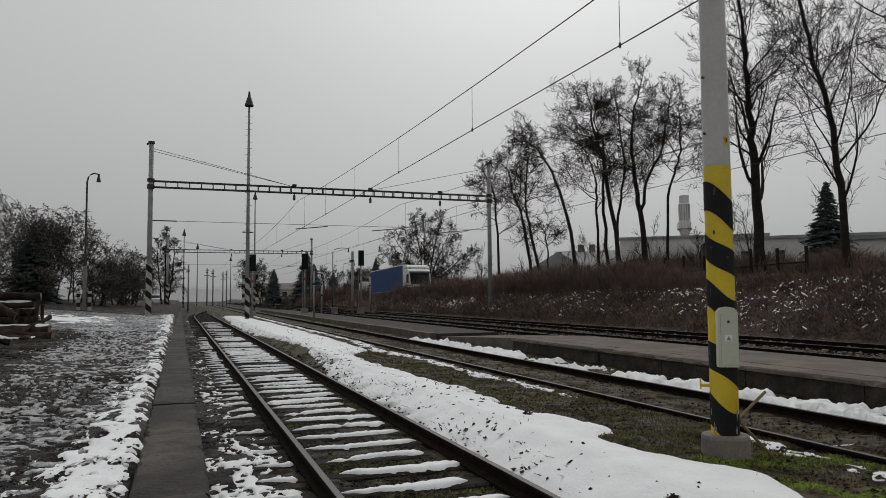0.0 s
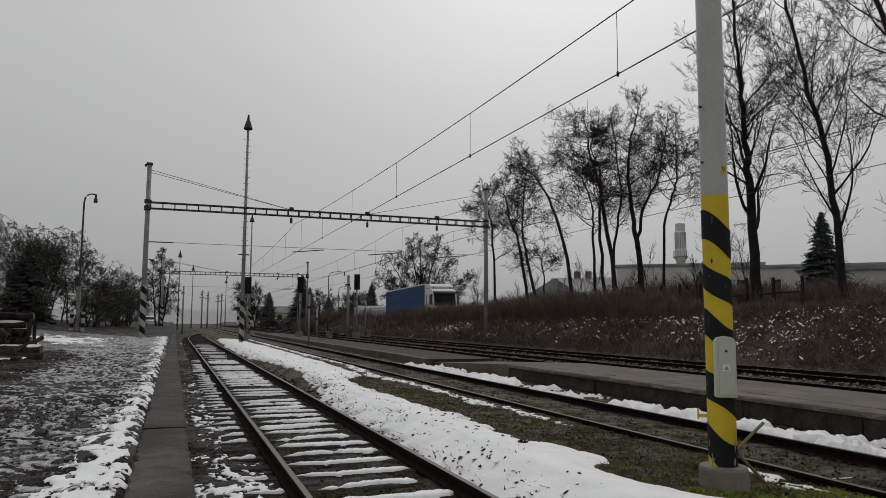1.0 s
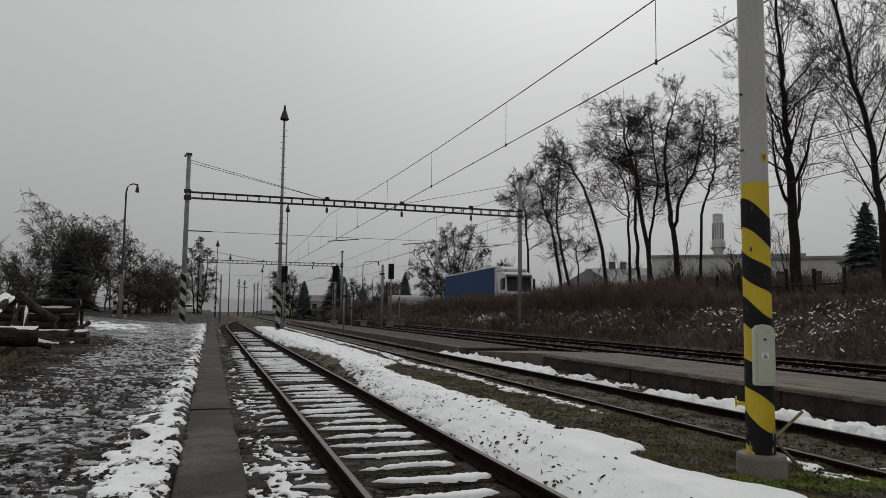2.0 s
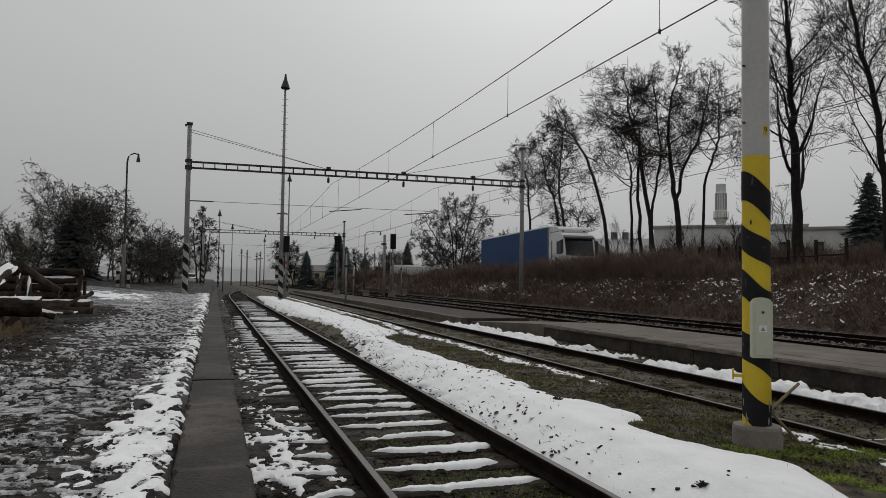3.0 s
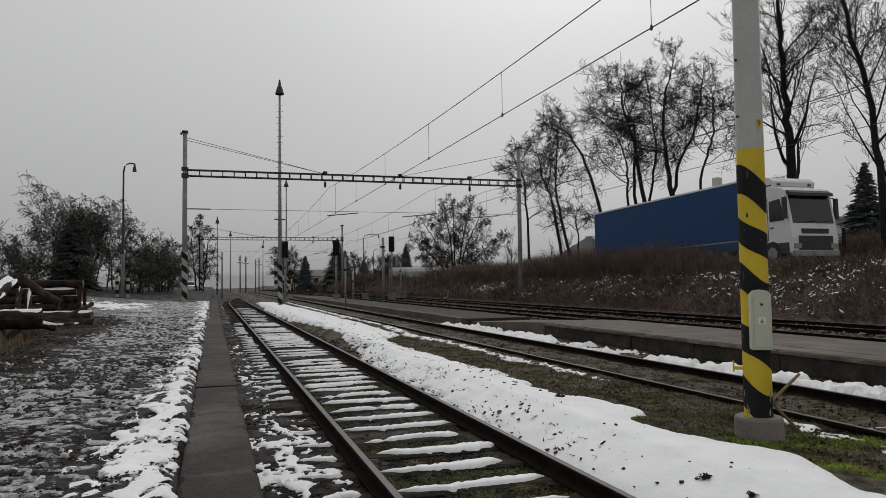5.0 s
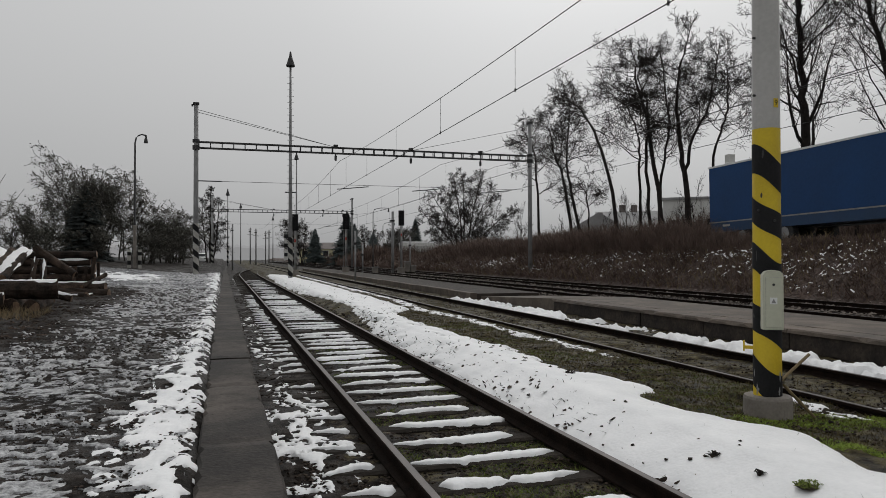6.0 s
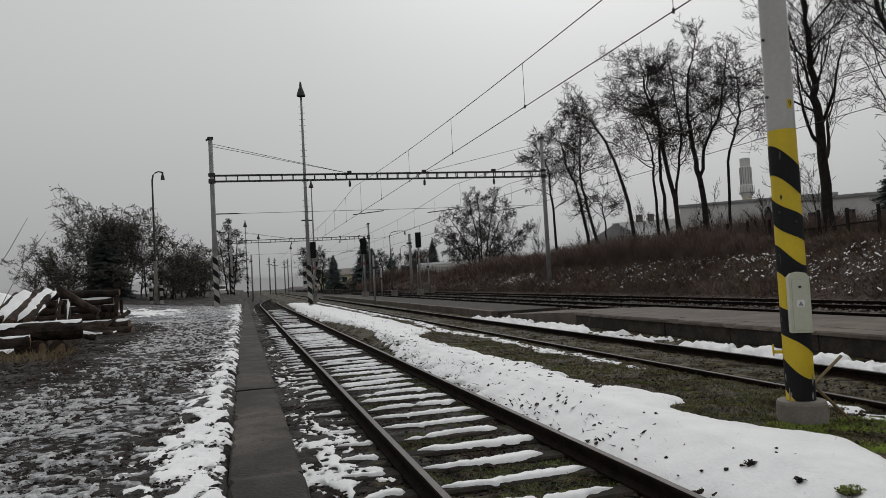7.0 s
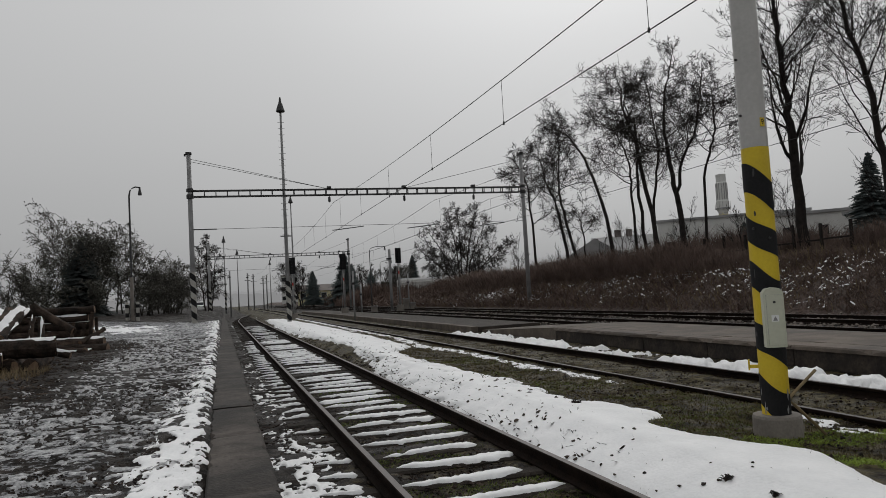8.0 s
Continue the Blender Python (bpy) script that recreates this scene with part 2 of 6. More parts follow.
class Shape:
    """Vertices and faces of one mesh, gathered from simple solids."""

    def __init__(self):
        self.v, self.f = [], []

    def box(self, x0, x1, y0, y1, z0, z1, m=None):
        k = len(self.v)
        c = [(x, y, z) for z in (z0, z1) for y in (y0, y1) for x in (x0, x1)]
        self.v += [tuple(m @ Vector(p)) for p in c] if m else c
        self.f += [tuple(k + i for i in q) for q in ((0, 2, 3, 1), (4, 5, 7, 6), (0, 1, 5, 4), (2, 6, 7, 3), (0, 4, 6, 2), (1, 3, 7, 5))]
        return self

    def tube(self, pts, radii, sides=8, caps=True):
        pts = [Vector(p) for p in pts]
        k = len(self.v)
        for i, p in enumerate(pts):
            d = (pts[min(i + 1, len(pts) - 1)] - pts[max(i - 1, 0)]).normalized()
            u = d.cross(Vector((0, 0, 1)) if abs(d.z) < 0.9 else Vector((1, 0, 0))).normalized()
            w = d.cross(u)
            for j in range(sides):
                a = 2 * math.pi * j / sides
                q = p + (u * math.cos(a) + w * math.sin(a)) * radii[i]
                self.v.append((q.x, q.y, q.z))
        for i in range(len(pts) - 1):
            for j in range(sides):
                a, b = k + i * sides + j, k + i * sides + (j + 1) % sides
                self.f.append((a, b, b + sides, a + sides))
        if caps:
            self.f.append(tuple(k + j for j in reversed(range(sides))))
            e = k + (len(pts) - 1) * sides
            self.f.append(tuple(e + j for j in range(sides)))
        return self

    def rod(self, a, b, r, sides=8, r2=None):
        return self.tube([a, b], [r, r if r2 is None else r2], sides)

    def prism(self, outline, y0, y1, axis="y"):
        """A closed outline of (x, z) pulled from y0 to y1 (or (y, z) along x)."""
        k, n = len(self.v), len(outline)
        for t in (y0, y1):
            for a, b in outline:
                self.v.append((a, t, b) if axis == "y" else (t, a, b))
        self.f += [(k + i, k + (i + 1) % n, k + n + (i + 1) % n, k + n + i) for i in range(n)]
        self.f += [tuple(k + i for i in reversed(range(n))), tuple(k + n + i for i in range(n))]
        return self

    def sweep(self, path, outline):
        """An outline of (across, up) carried along a path that lies nearly level."""
        k, n = len(self.v), len(outline)
        for i, p in enumerate(path):
            a, b = path[max(i - 1, 0)], path[min(i + 1, len(path) - 1)]
            dx, dy = b[0] - a[0], b[1] - a[1]
            s = math.hypot(dx, dy)
            for u, w in outline:
                self.v.append((p[0] + u * dy / s, p[1] - u * dx / s, p[2] + w))
        for i in range(len(path) - 1):
            for j in range(n):
                a, b = k + i * n + j, k + i * n + (j + 1) % n
                self.f.append((a, b, b + n, a + n))
        self.f += [tuple(k + j for j in reversed(range(n))), tuple(len(self.v) - n + j for j in range(n))]
        return self

    def mesh(self, name, mat, smooth=False):
        me = bpy.data.meshes.new(name)
        me.from_pydata(self.v, [], self.f)
        me.materials.append(mat)
        if smooth:
            me.polygons.foreach_set("use_smooth", [True] * len(me.polygons))
        me.update()
        return me


def part(name, shape, mat, parent=None, label="", smooth=False, bevel=0.0):
    me = shape.mesh(name, mat, smooth)
    if bevel:
        bm = bmesh.new()
        bm.from_mesh(me)
        bmesh.ops.recalc_face_normals(bm, faces=bm.faces)
        bmesh.ops.bevel(bm, geom=list(bm.edges), offset=bevel, segments=2, affect="EDGES", profile=0.6)
        bm.to_mesh(me)
        bm.free()
    ob = new(name, me)
    if parent:
        ob.parent = parent
    if label:
        tagged(ob, label)
    return ob


def empty(name, label, category, m=None, group="", kind=""):
    ob = tagged(new(name), label, category, group, kind)
    if m is not None:
        ob.matrix_basis = m
    return ob


def vnoise(x, y, seed=0):
    """Smooth value noise in [0, 1] on arrays."""
    xi, yi = np.floor(x).astype(np.int64), np.floor(y).astype(np.int64)
    fx, fy = x - xi, y - yi
    fx, fy = fx * fx * (3 - 2 * fx), fy * fy * (3 - 2 * fy)

    def h(a, b):
        n = (a * 374761393 + b * 668265263 + seed * 974634777) & 0xFFFFFFFF
        n = ((n ^ (n >> 13)) * 1274126177) & 0xFFFFFFFF
        return ((n ^ (n >> 16)) & 0xFFFF) / 65535.0

    return (h(xi, yi) * (1 - fx) + h(xi + 1, yi) * fx) * (1 - fy) + (h(xi, yi + 1) * (1 - fx) + h(xi + 1, yi + 1) * fx) * fy


def fbm(x, y, octaves=4, seed=0):
    s, a, t = 0.0, 1.0, 0.0
    for o in range(octaves):
        s, t = s + a * vnoise(x * 2**o, y * 2**o, seed + o), t + a
        a *= 0.5
    return s / t


# ---- the lie of the land ----
T1, T2, MA, MB_ = 1.24, 5.9, 12.2, 15.85      # the left rail of each track
GAUGE = 1.505
Z1, Z2, ZM = 0.0, 0.06, 0.16                   # rail heads
CURB_L, CURB_R, CURB_Z = -0.2, 0.28, 0.3
PLAT_X, PLAT_E, PLAT_Z = 8.85, 11.3, 0.34      # island platform
GANTRY_Y = 43.0


def road_z(y):
    return 2.49 - 0.02 * np.clip(y, -40, 95)


def land(x, y):
    """Height of the ground, without its fine relief."""
    x, y = np.asarray(x, float), np.asarray(y, float)
    yc = np.clip(y, 0, 60)
    yard = 0.26 + 0.0062 * yc + 0.085 * np.clip(-x - 1.5, 0, 9) * np.clip(y / 46, 0, 1)
    rz = road_z(y)
    crest = rz + np.interp(y, [24, 36], [0.02, 0.3])
    knots = [-0.25, 0.3, 1.0, 2.95, 3.55, 4.2, 5.2, 5.86, 6.02, 8.0, 8.8, 11.3, 11.8, 17.8, 18.4, 20.3, 21.8, 22.4, 29.6, 30.4, 45.0]
    hs = [None, -0.15, -0.16, -0.16, 0.05, 0.04, -0.04, 0.0, -0.05, -0.07, -0.03, -0.03, 0.0, 0.0, 0.12, 0.12 + 0.62 * (crest - 0.12), crest, rz, rz, rz + 0.4, rz + 0.6]
    z = yard.copy() if yard.shape else yard
    for i in range(1, len(knots)):
        a = hs[i - 1] if i > 1 else yard
        t = (x - knots[i - 1]) / (knots[i] - knots[i - 1])
        z = np.where((t > 0) & (t <= 1), a + (hs[i] - a) * t, z)
    return np.where(x > knots[-1], hs[-1], z)


def relief(x, y):
    """Fine lumps in the soil."""
    near = np.clip(1.2 - np.hypot(x, y) / 70, 0, 1)
    amp = np.where(x < -0.25, 0.075, np.where(x < 3, 0.06, np.where(x < 18, 0.06, 0.22)))
    amp = np.where((x > 22.2) & (x < 29.8), 0.01, amp)
    big = (fbm(x * 0.9, y * 0.9, 3, 11) - 0.5) * 0.6
    return amp * near * (fbm(x * 5, y * 5, 3, 5) - 0.5 + big)


def lines(knots):
    out = []
    for a, b, s in knots:
        out += list(np.arange(a, b, s))
    return np.array(sorted(set(np.round(out, 4))))


def sheet(name, xs, ys, zf, mat, zone=None, smooth=True):
    X, Y = np.meshgrid(xs, ys)
    Z = zf(X, Y)
    nx, ny = len(xs), len(ys)
    co = np.stack([X, Y, Z], -1).reshape(-1, 3)
    i = np.arange(nx * ny).reshape(ny, nx)
    quads = np.stack([i[:-1, :-1], i[:-1, 1:], i[1:, 1:], i[1:, :-1]], -1).reshape(-1, 4)
    me = bpy.data.meshes.new(name)
    me.vertices.add(len(co))
    me.vertices.foreach_set("co", co.ravel())
    me.loops.add(quads.size)
    me.loops.foreach_set("vertex_index", quads.ravel())
    me.polygons.add(len(quads))
    me.polygons.foreach_set("loop_start", np.arange(0, quads.size, 4))
    me.polygons.foreach_set("loop_total", np.full(len(quads), 4))
    if smooth:
        me.polygons.foreach_set("use_smooth", np.ones(len(quads), bool))
    me.update(calc_edges=True)
    me.validate()
    if zone is not None:
        at = me.color_attributes.new("zone", "FLOAT_COLOR", "POINT")
        at.data.foreach_set("color", np.concatenate([zone(X, Y).reshape(-1, 3), np.ones((nx * ny, 1))], 1).ravel())
    me.materials.append(mat)
    return new(name, me)


def verge_at(X, Y, n):
    """How far inside the slushy wheelway a spot of the yard lies, as seen from its muddy side by the logs."""
    return X + np.interp(Y, [8, 10.5, 18, 30], [4.2, 2.7, 2.35, 3.0]) + (n - 0.5) * 1.6


def zones(X, Y):
    """Weights of moss, slush and leaf litter."""
    n = fbm(X * 0.7, Y * 0.7, 3, 3)
    moss = np.where((X > 3.0) & (X < 6.5), 0.35 + 0.3 * n, 0.0)
    moss = np.where((X > 0.9) & (X < 3.1) & (Y < 13), 0.45 * np.clip(1.1 - Y / 13, 0, 1) + 0.1 * n, moss)
    moss = np.where((X > 6.0) & (X < 8.8), 0.48, moss)
    moss = np.where((X < -3.2 - 0.12 * Y), 0.25 * n, moss)
    verge = verge_at(X, Y, n)
    slush = np.where(X < -0.25, np.clip(-0.02 + 0.45 * verge, -0.3, 0.08) + 0.3 * (n - 0.5), -0.2)
    slush = np.where((X < -0.25) & (Y < 7.5) & (X < -1.0), slush + 0.12, slush)
    slush = np.where((X < -0.25) & (Y > 26) & (Y < 44) & (X > -9), 0.3, slush)
    slush = np.where((X > 0.3) & (X < 3), -0.12, slush)
    slush = np.where((X > 22) & (X < 30), -0.5, slush)
    litter = np.where(X > 18.1, 1.0, 0.0)
    litter = np.where((X > 22.4) & (X < 29.6), 0.0, litter)
    return np.stack([moss, np.clip(slush + 0.3, 0, 1), litter], -1)


gx = lines([(-2500, -200, 400), (-200, -40, 40), (-40, -12, 4), (-12, -5, 0.35), (-5, 9, 0.055), (9, 18, 0.3), (18, 23, 0.14), (23, 50, 1.2), (50, 200, 25), (200, 2501, 400)])
gy = lines([(-2500, -200, 400), (-200, -20, 40), (-20, -12, 1.0), (-12, 2, 0.12)])
gy = np.concatenate([gy, np.exp(np.arange(math.log(2.0), math.log(95), 0.0125)), np.arange(97, 300, 9), np.arange(300, 2600, 300)])
ground = sheet("ground", gx, gy, lambda X, Y: land(X, Y) + relief(X, Y), M_GROUND, zones)
tagged(ground, "dark muddy winter ground with slush, moss and leaf litter", "ground", kind="structure")


def snow_depth(X, Y):
    """Distance in metres inside the snow's ragged edge, as depth."""
    slow, quick = (fbm(X * 2.2, Y * 1.6, 4, 21) - 0.5) * 0.75, (fbm(X * 9, Y * 6, 3, 31) - 0.5) * 0.42
    rag = slow + quick
    holes = np.clip(fbm(X * 7 + Y * 2.5, Y * 2.6 - X, 3, 61) - 0.56, 0, 1) * 5.0
    xl = np.interp(Y, [0, 5.6, 8.4, 13, 16.5, 21, 26, 33, 45, 58], [2.86, 2.87, 2.88, 2.9, 3.15, 3.55, 3.4, 3.1, 3.1, 3.3])
    xr = np.interp(Y, [0, 3.9, 4.6, 4.9, 5.2, 5.8, 6.5, 7.0, 7.5, 8.1, 9.0, 10.8, 13.0, 16.5, 18.5, 20, 25, 45, 58], [4.3, 4.2, 4.55, 4.55, 4.25, 4.08, 4.12, 4.5, 4.6, 4.3, 4.2, 4.35, 4.1, 4.1, 4.3, 5.1, 5.35, 5.3, 4.8])
    bank = np.minimum(np.minimum((X - xl) * 2.2, (xr - X) * 1.5), (60 - Y) * 0.1) + slow * 0.75 + quick * 0.4 + 0.06 - 0.55 * holes * np.clip((Y - 6.5) / 5, 0, 1) * np.where(X < 3.75, 1.15, 0.9)
    c2 = np.interp(Y, [3, 5, 6.5, 8, 9, 11, 14, 16, 18, 20, 24, 40], [5.6, 5.66, 5.75, 5.75, 5.62, 5.66, 5.58, 5.66, 5.58, 5.45, 5.75, 5.8])
    w2 = np.interp(Y, [3, 5, 6.5, 7.2, 8.6, 9.6, 11, 14, 16, 18, 24, 40], [0.13, 0.13, 0.08, -0.06, -0.06, 0.08, 0.16, 0.18, 0.13, 0.2, 0.2, 0.2])
    strip = w2 - np.abs(X - c2) + rag * 0.5
    heap = np.minimum(X - 7.62, 8.6 - X) * 0.9 - 0.06 + rag * 1.5 - np.clip(vnoise(X * 0 + 3.3, Y * 0.45, 9) - 0.5, 0, 1) * 0.75 - np.clip(Y - 23, 0, 5) * 0.2 - np.clip(1.0 - np.abs(Y - 16.2), 0, 1) * 0.3
    crumb = (fbm(X * 13, Y * 8, 3, 71) - 0.5) * 0.45
    left = np.minimum((-0.2 - X) * 2.0, X - np.interp(Y, [0, 4.5, 6, 8, 10.5, 15, 24, 45], [-0.66, -0.72, -0.78, -0.78, -0.68, -0.56, -0.55, -0.8])) + rag * 0.7 + crumb * 1.2 - holes * 0.5
    left = np.minimum(left, (46 - Y) * 0.1)
    side = np.minimum(X - 0.34, 1.05 - X) * 0.55 + rag * 0.9 + crumb * 1.1 - 0.06 + np.clip(1 - np.abs(Y - 6.5) / 4.5, 0, 1) * 0.14 - np.clip(X - 0.75, 0, 1) * 0.5 - holes * 0.6 - np.clip(Y - 14, 0, 10) * 0.02
    far = np.minimum(np.minimum(X + 8.5 + 0.0 * Y, -1.2 - X) * 0.3, np.minimum(Y - 27, 42 - Y) * 0.12) + rag * 1.3 + crumb * 1.2 - 0.47 - holes * 0.6
    nicks = np.clip(fbm(X * 21, Y * 13, 3, 91) - 0.57, 0, 1) * 3.2
    return np.maximum.reduce([bank - nicks * np.where(Y > 7, 0.15, 0), strip - nicks * 0.5, heap - nicks * 0.5, left - nicks * 0.55 + 0.03, side - nicks, far])


def snow_z(X, Y):
    d = snow_depth(X, Y)
    thick = np.where((X > 2.8) & (X < 5.4), 0.09, np.where((X > 7.4) & (X < 9), 0.13, 0.03))
    h = np.where(d > 0, thick * (1 - np.exp(-d / np.where((X > 2.8) & (X < 5.4), 0.24, 0.19))), np.maximum(d * 0.8, -0.25))
    lump = (fbm(X * 6, Y * 5, 3, 41) - 0.5) * np.where(X < 1.2, 0.01, np.where(X < 6, 0.018, 0.05)) * np.clip(d * 4, 0, 1)
    return land(X, Y) + relief(X, Y) * np.where(d > 0, np.where((X > 2.8) & (X < 5.6), 0.2, 0.6), 1) + h + lump * np.where((X > 7.4), 3.5, 1) - 0.004


snow = sheet("snow_cover", np.concatenate([np.arange(-8.6, -1.6, 0.16), np.arange(-1.6, 1.2, 0.024), np.arange(1.2, 5.9, 0.036), np.arange(7.4, 8.8, 0.04)]), np.concatenate([np.arange(-12, 2.3, 0.1), np.exp(np.arange(math.log(2.3), math.log(61), 0.0075))]), snow_z, M_SNOW)


def slush_z(X, Y):
    n = fbm(X * 0.7, Y * 0.7, 3, 3)
    verge = verge_at(X, Y, n)
    d = (fbm(X * 15.0 + Y * 4, Y * 15.0, 3, 81) - 0.5) * 1.7 + (fbm(X * 4.0 + Y, Y * 4.4, 2, 85) - 0.5) * 0.45 + (n - 0.5) * 0.6 + np.clip(verge * 0.6, -0.9, 0.04) - 0.07
    d = np.where((Y < 5.2) & (X < -0.9), np.maximum(d, (fbm(X * 4, Y * 4, 4, 87) - 0.5) * 1.0 + np.interp(Y, [-2, 1.5, 3.8, 5.0], [-0.12, 0.0, 0.3, 0.0]) + d * 0.35), d)
    d = np.minimum(np.minimum(d, (-0.25 - X) * 2), X + 4.1 + (n - 0.5) * 1.5)
    return land(X, Y) + relief(X, Y) * np.where(d > 0, 0.5, 1) + np.where(d > 0, 0.022 * (1 - np.exp(-d / 0.08)), np.maximum(d, -0.1)) - 0.004


M_SLUSH = material("grey_wet_slush", (0.03, 0.03, 0.032), (0.62, 0.63, 0.645), 0.42, 16, 55, 0.9, depth=0.02)
slush = sheet("slush_cover", np.arange(-4.6, -0.22, 0.027), np.concatenate([np.arange(-12, 2.3, 0.1), np.exp(np.arange(math.log(2.3), math.log(44), 0.0065))]), slush_z, M_SLUSH)
tagged(slush, "trampled grey slush in patches over the yard's mud", "slush", kind="stuff")
tagged(snow, "old wet snow lying in ragged strips beside the tracks", "snow", kind="stuff")

# road on the embankment and land behind it carry their own surface
road = part("road", Shape().sweep([(26, y, float(road_z(y)) + 0.012) for y in range(-60, 140, 4)], [(-3.4, 0), (3.4, 0), (3.4, -0.1), (-3.4, -0.1)]), M_ROAD)
tagged(road, "wet asphalt road along the top of the embankment", "road", kind="structure")

# ---- tracks ----
RAIL = [(-0.07, -0.14), (-0.07, -0.125), (-0.012, -0.1), (-0.01, -0.045), (-0.036, -0.03), (-0.036, -0.005), (-0.028, 0), (0.028, 0), (0.036, -0.005), (0.036, -0.03), (0.01, -0.045), (0.012, -0.1), (0.07, -0.125), (0.07, -0.14)]


def siding(y):
    """Sideways run of the siding, which swings towards the next track far off."""
    return 0.0 if y < 58 else (y - 58) ** 2 / 520


def rail_path(x, z, y0, y1, bend=None):
    ys = np.concatenate([np.arange(y0, min(y1, 60), 2.0), np.arange(60, y1 + 0.1, 3.0)]) if y1 > 60 else np.arange(y0, y1 + 0.1, 2.0)
    return [(x + (bend(y) if bend else 0), float(y), z) for y in ys]


def sleeper_mesh():
    s = Shape()
    for x0, x1, w in ((-1.28, 1.28, 0.12),):
        s.prism([(-w, -0.13), (-w, -0.02), (-w + 0.03, 0), (w - 0.03, 0), (w, -0.02), (w, -0.13)], x0, x1, axis="x")
    return s.mesh("sleeper", M_SLEEP)


def ragged_strip(rnd, a, b, width, bow, n=34, gaps=()):
    """A thin wet drift from a to b along x; width and bow are functions of the share along it."""
    s = Shape()
    rows, ea, eb = [], 0.0, 0.0
    for i in range(n + 1):
        t = i / n
        ea, eb = 0.6 * ea + rnd.gauss(0, 0.012), 0.6 * eb + rnd.gauss(0, 0.012)
        w = width(t) * min(1, 7 * t + 0.08, 9 * (1 - t) + 0.08)
        w *= min([1.0] + [min(1, abs(t - g) * 14 + 0.12) for g in gaps])
        x, y = a + (b - a) * t, bow(t)
        h = min(0.034, w * 0.55) * rnd.uniform(0.8, 1.15)
        lo, hi = y - w + ea * min(1, w * 20), y + w + eb * min(1, w * 20)
        rows.append([(x, lo, -0.012), (x, lo * 0.9 + hi * 0.1, h * 0.75), (x, lo * 0.6 + hi * 0.4, h), (x, lo * 0.15 + hi * 0.85, h * 0.8), (x, hi, -0.012)])
    for r in rows:
        s.v += r
    s.f = [(i * 5 + j, i * 5 + j + 1, i * 5 + j + 6, i * 5 + j + 5) for i in range(n) for j in range(4)]
    return s


def snow_ridges():
    """Snow left on sleepers, broad at one end and thinning towards the other."""
    out = []
    rnd = random.Random(5)
    for k in range(9):
        thin, thick, tilt = rnd.uniform(0.045, 0.07), rnd.uniform(0.09, 0.13), rnd.uniform(-0.03, 0.05)
        ph, q = rnd.uniform(0, 6), rnd.uniform(3, 6)
        gaps = [rnd.uniform(0.2, 0.7)] if k % 3 == 0 else ()
        s = ragged_strip(rnd, -0.66 + rnd.uniform(-0.02, 0.14), 0.66 - rnd.uniform(-0.02, 0.1), lambda t: thin + (thick - thin) * t**1.5 * (1 + 0.25 * math.sin(t * 9 + ph)), lambda t: tilt * (t - 0.5) + 0.03 * math.sin(t * q + ph), 34, gaps)
        out.append(s.mesh("snow_ridge", M_SNOW, True))
    return out


def end_ridges():
    """Wedges of snow on the sleeper ends, broad towards the rail."""
    out = []
    rnd = random.Random(6)
    for k in range(7):
        thick, ph, half = rnd.uniform(0.06, 0.11), rnd.uniform(0, 6), rnd.uniform(0.16, 0.24)
        s = ragged_strip(rnd, -half, half * 0.9, lambda t: 0.02 + (thick - 0.02) * t**1.2, lambda t: 0.03 * math.sin(t * 4 + ph), 16)
        out.append(s.mesh("snow_scrap", M_SNOW, True))
    return out


SLEEPER, RIDGES, SCRAPS = sleeper_mesh(), snow_ridges(), end_ridges()


def lay_track(name, label, x, z, y0, y1, near, bend=None, snowy=False, spacing=0.62):
    track = empty(name, label, "railway track", kind="structure")
    for side in (0, 1):
        path = rail_path(x + GAUGE * side, z, y0, y1, bend)
        r = part("rail", Shape().sweep(path, RAIL), M_RAIL, track)
        part("rail_head", Shape().sweep([(a, b, c + 0.0015) for a, b, c in path], [(-0.027, 0), (0.027, 0), (0.027, -0.004), (-0.027, -0.004)]), M_RAILTOP, r)
    rnd = random.Random(name)
    far, y = Shape(), y0 + 0.3
    count = 0
    while y < y1 - 0.3:
        cx = x + GAUGE / 2 + (bend(y) if bend else 0)
        if y < near:
            ob = new("sleeper", SLEEPER)
            ob.parent = track
            ob.matrix_basis = pose(cx + rnd.uniform(-0.03, 0.03), y, z - 0.141, rnd.uniform(-1, 1), 0, rnd.uniform(-1.2, 1.2))
            if snowy:
                if rnd.random() < 0.8:
                    sn = new("snow_scrap", SCRAPS[rnd.randrange(7)])
                    sn.parent = ob
                    sn.matrix_basis = pose(-1.03 + rnd.uniform(-0.06, 0.03), rnd.uniform(-0.03, 0.03), 0.001, 0, 0, rnd.uniform(-12, 16))
                if rnd.random() < (0.99 if y < 15 else 0.85):
                    sn = new("snow_ridge", RIDGES[rnd.randrange(9)])
                    sn.parent = ob
                    sn.matrix_basis = pose(rnd.uniform(-0.03, 0.03), rnd.uniform(-0.02, 0.02), 0.001, 0, 0, 180 if rnd.random() < 0.12 else 0) @ Matrix.Diagonal((rnd.uniform(0.92, 1.02), 1.0 if y < 9 else rnd.uniform(0.95, 1.3), 1, 1))
        else:
            far.box(cx - 1.28, cx + 1.28, y - 0.12, y + 0.12, z - 0.25, z - 0.145)
            if snowy and y < 52 and rnd.random() < 0.7:
                far_snow.box(cx - rnd.uniform(0.2, 0.66), cx + rnd.uniform(0.2, 0.66), y - 0.07 - rnd.random() * 0.03, y + 0.06, z - 0.146, z - 0.125)
        y += spacing
        count += 1
    if far.v:
        tagged(part("far_sleepers", far, M_SLEEP, track), kind="stuff")
    return track


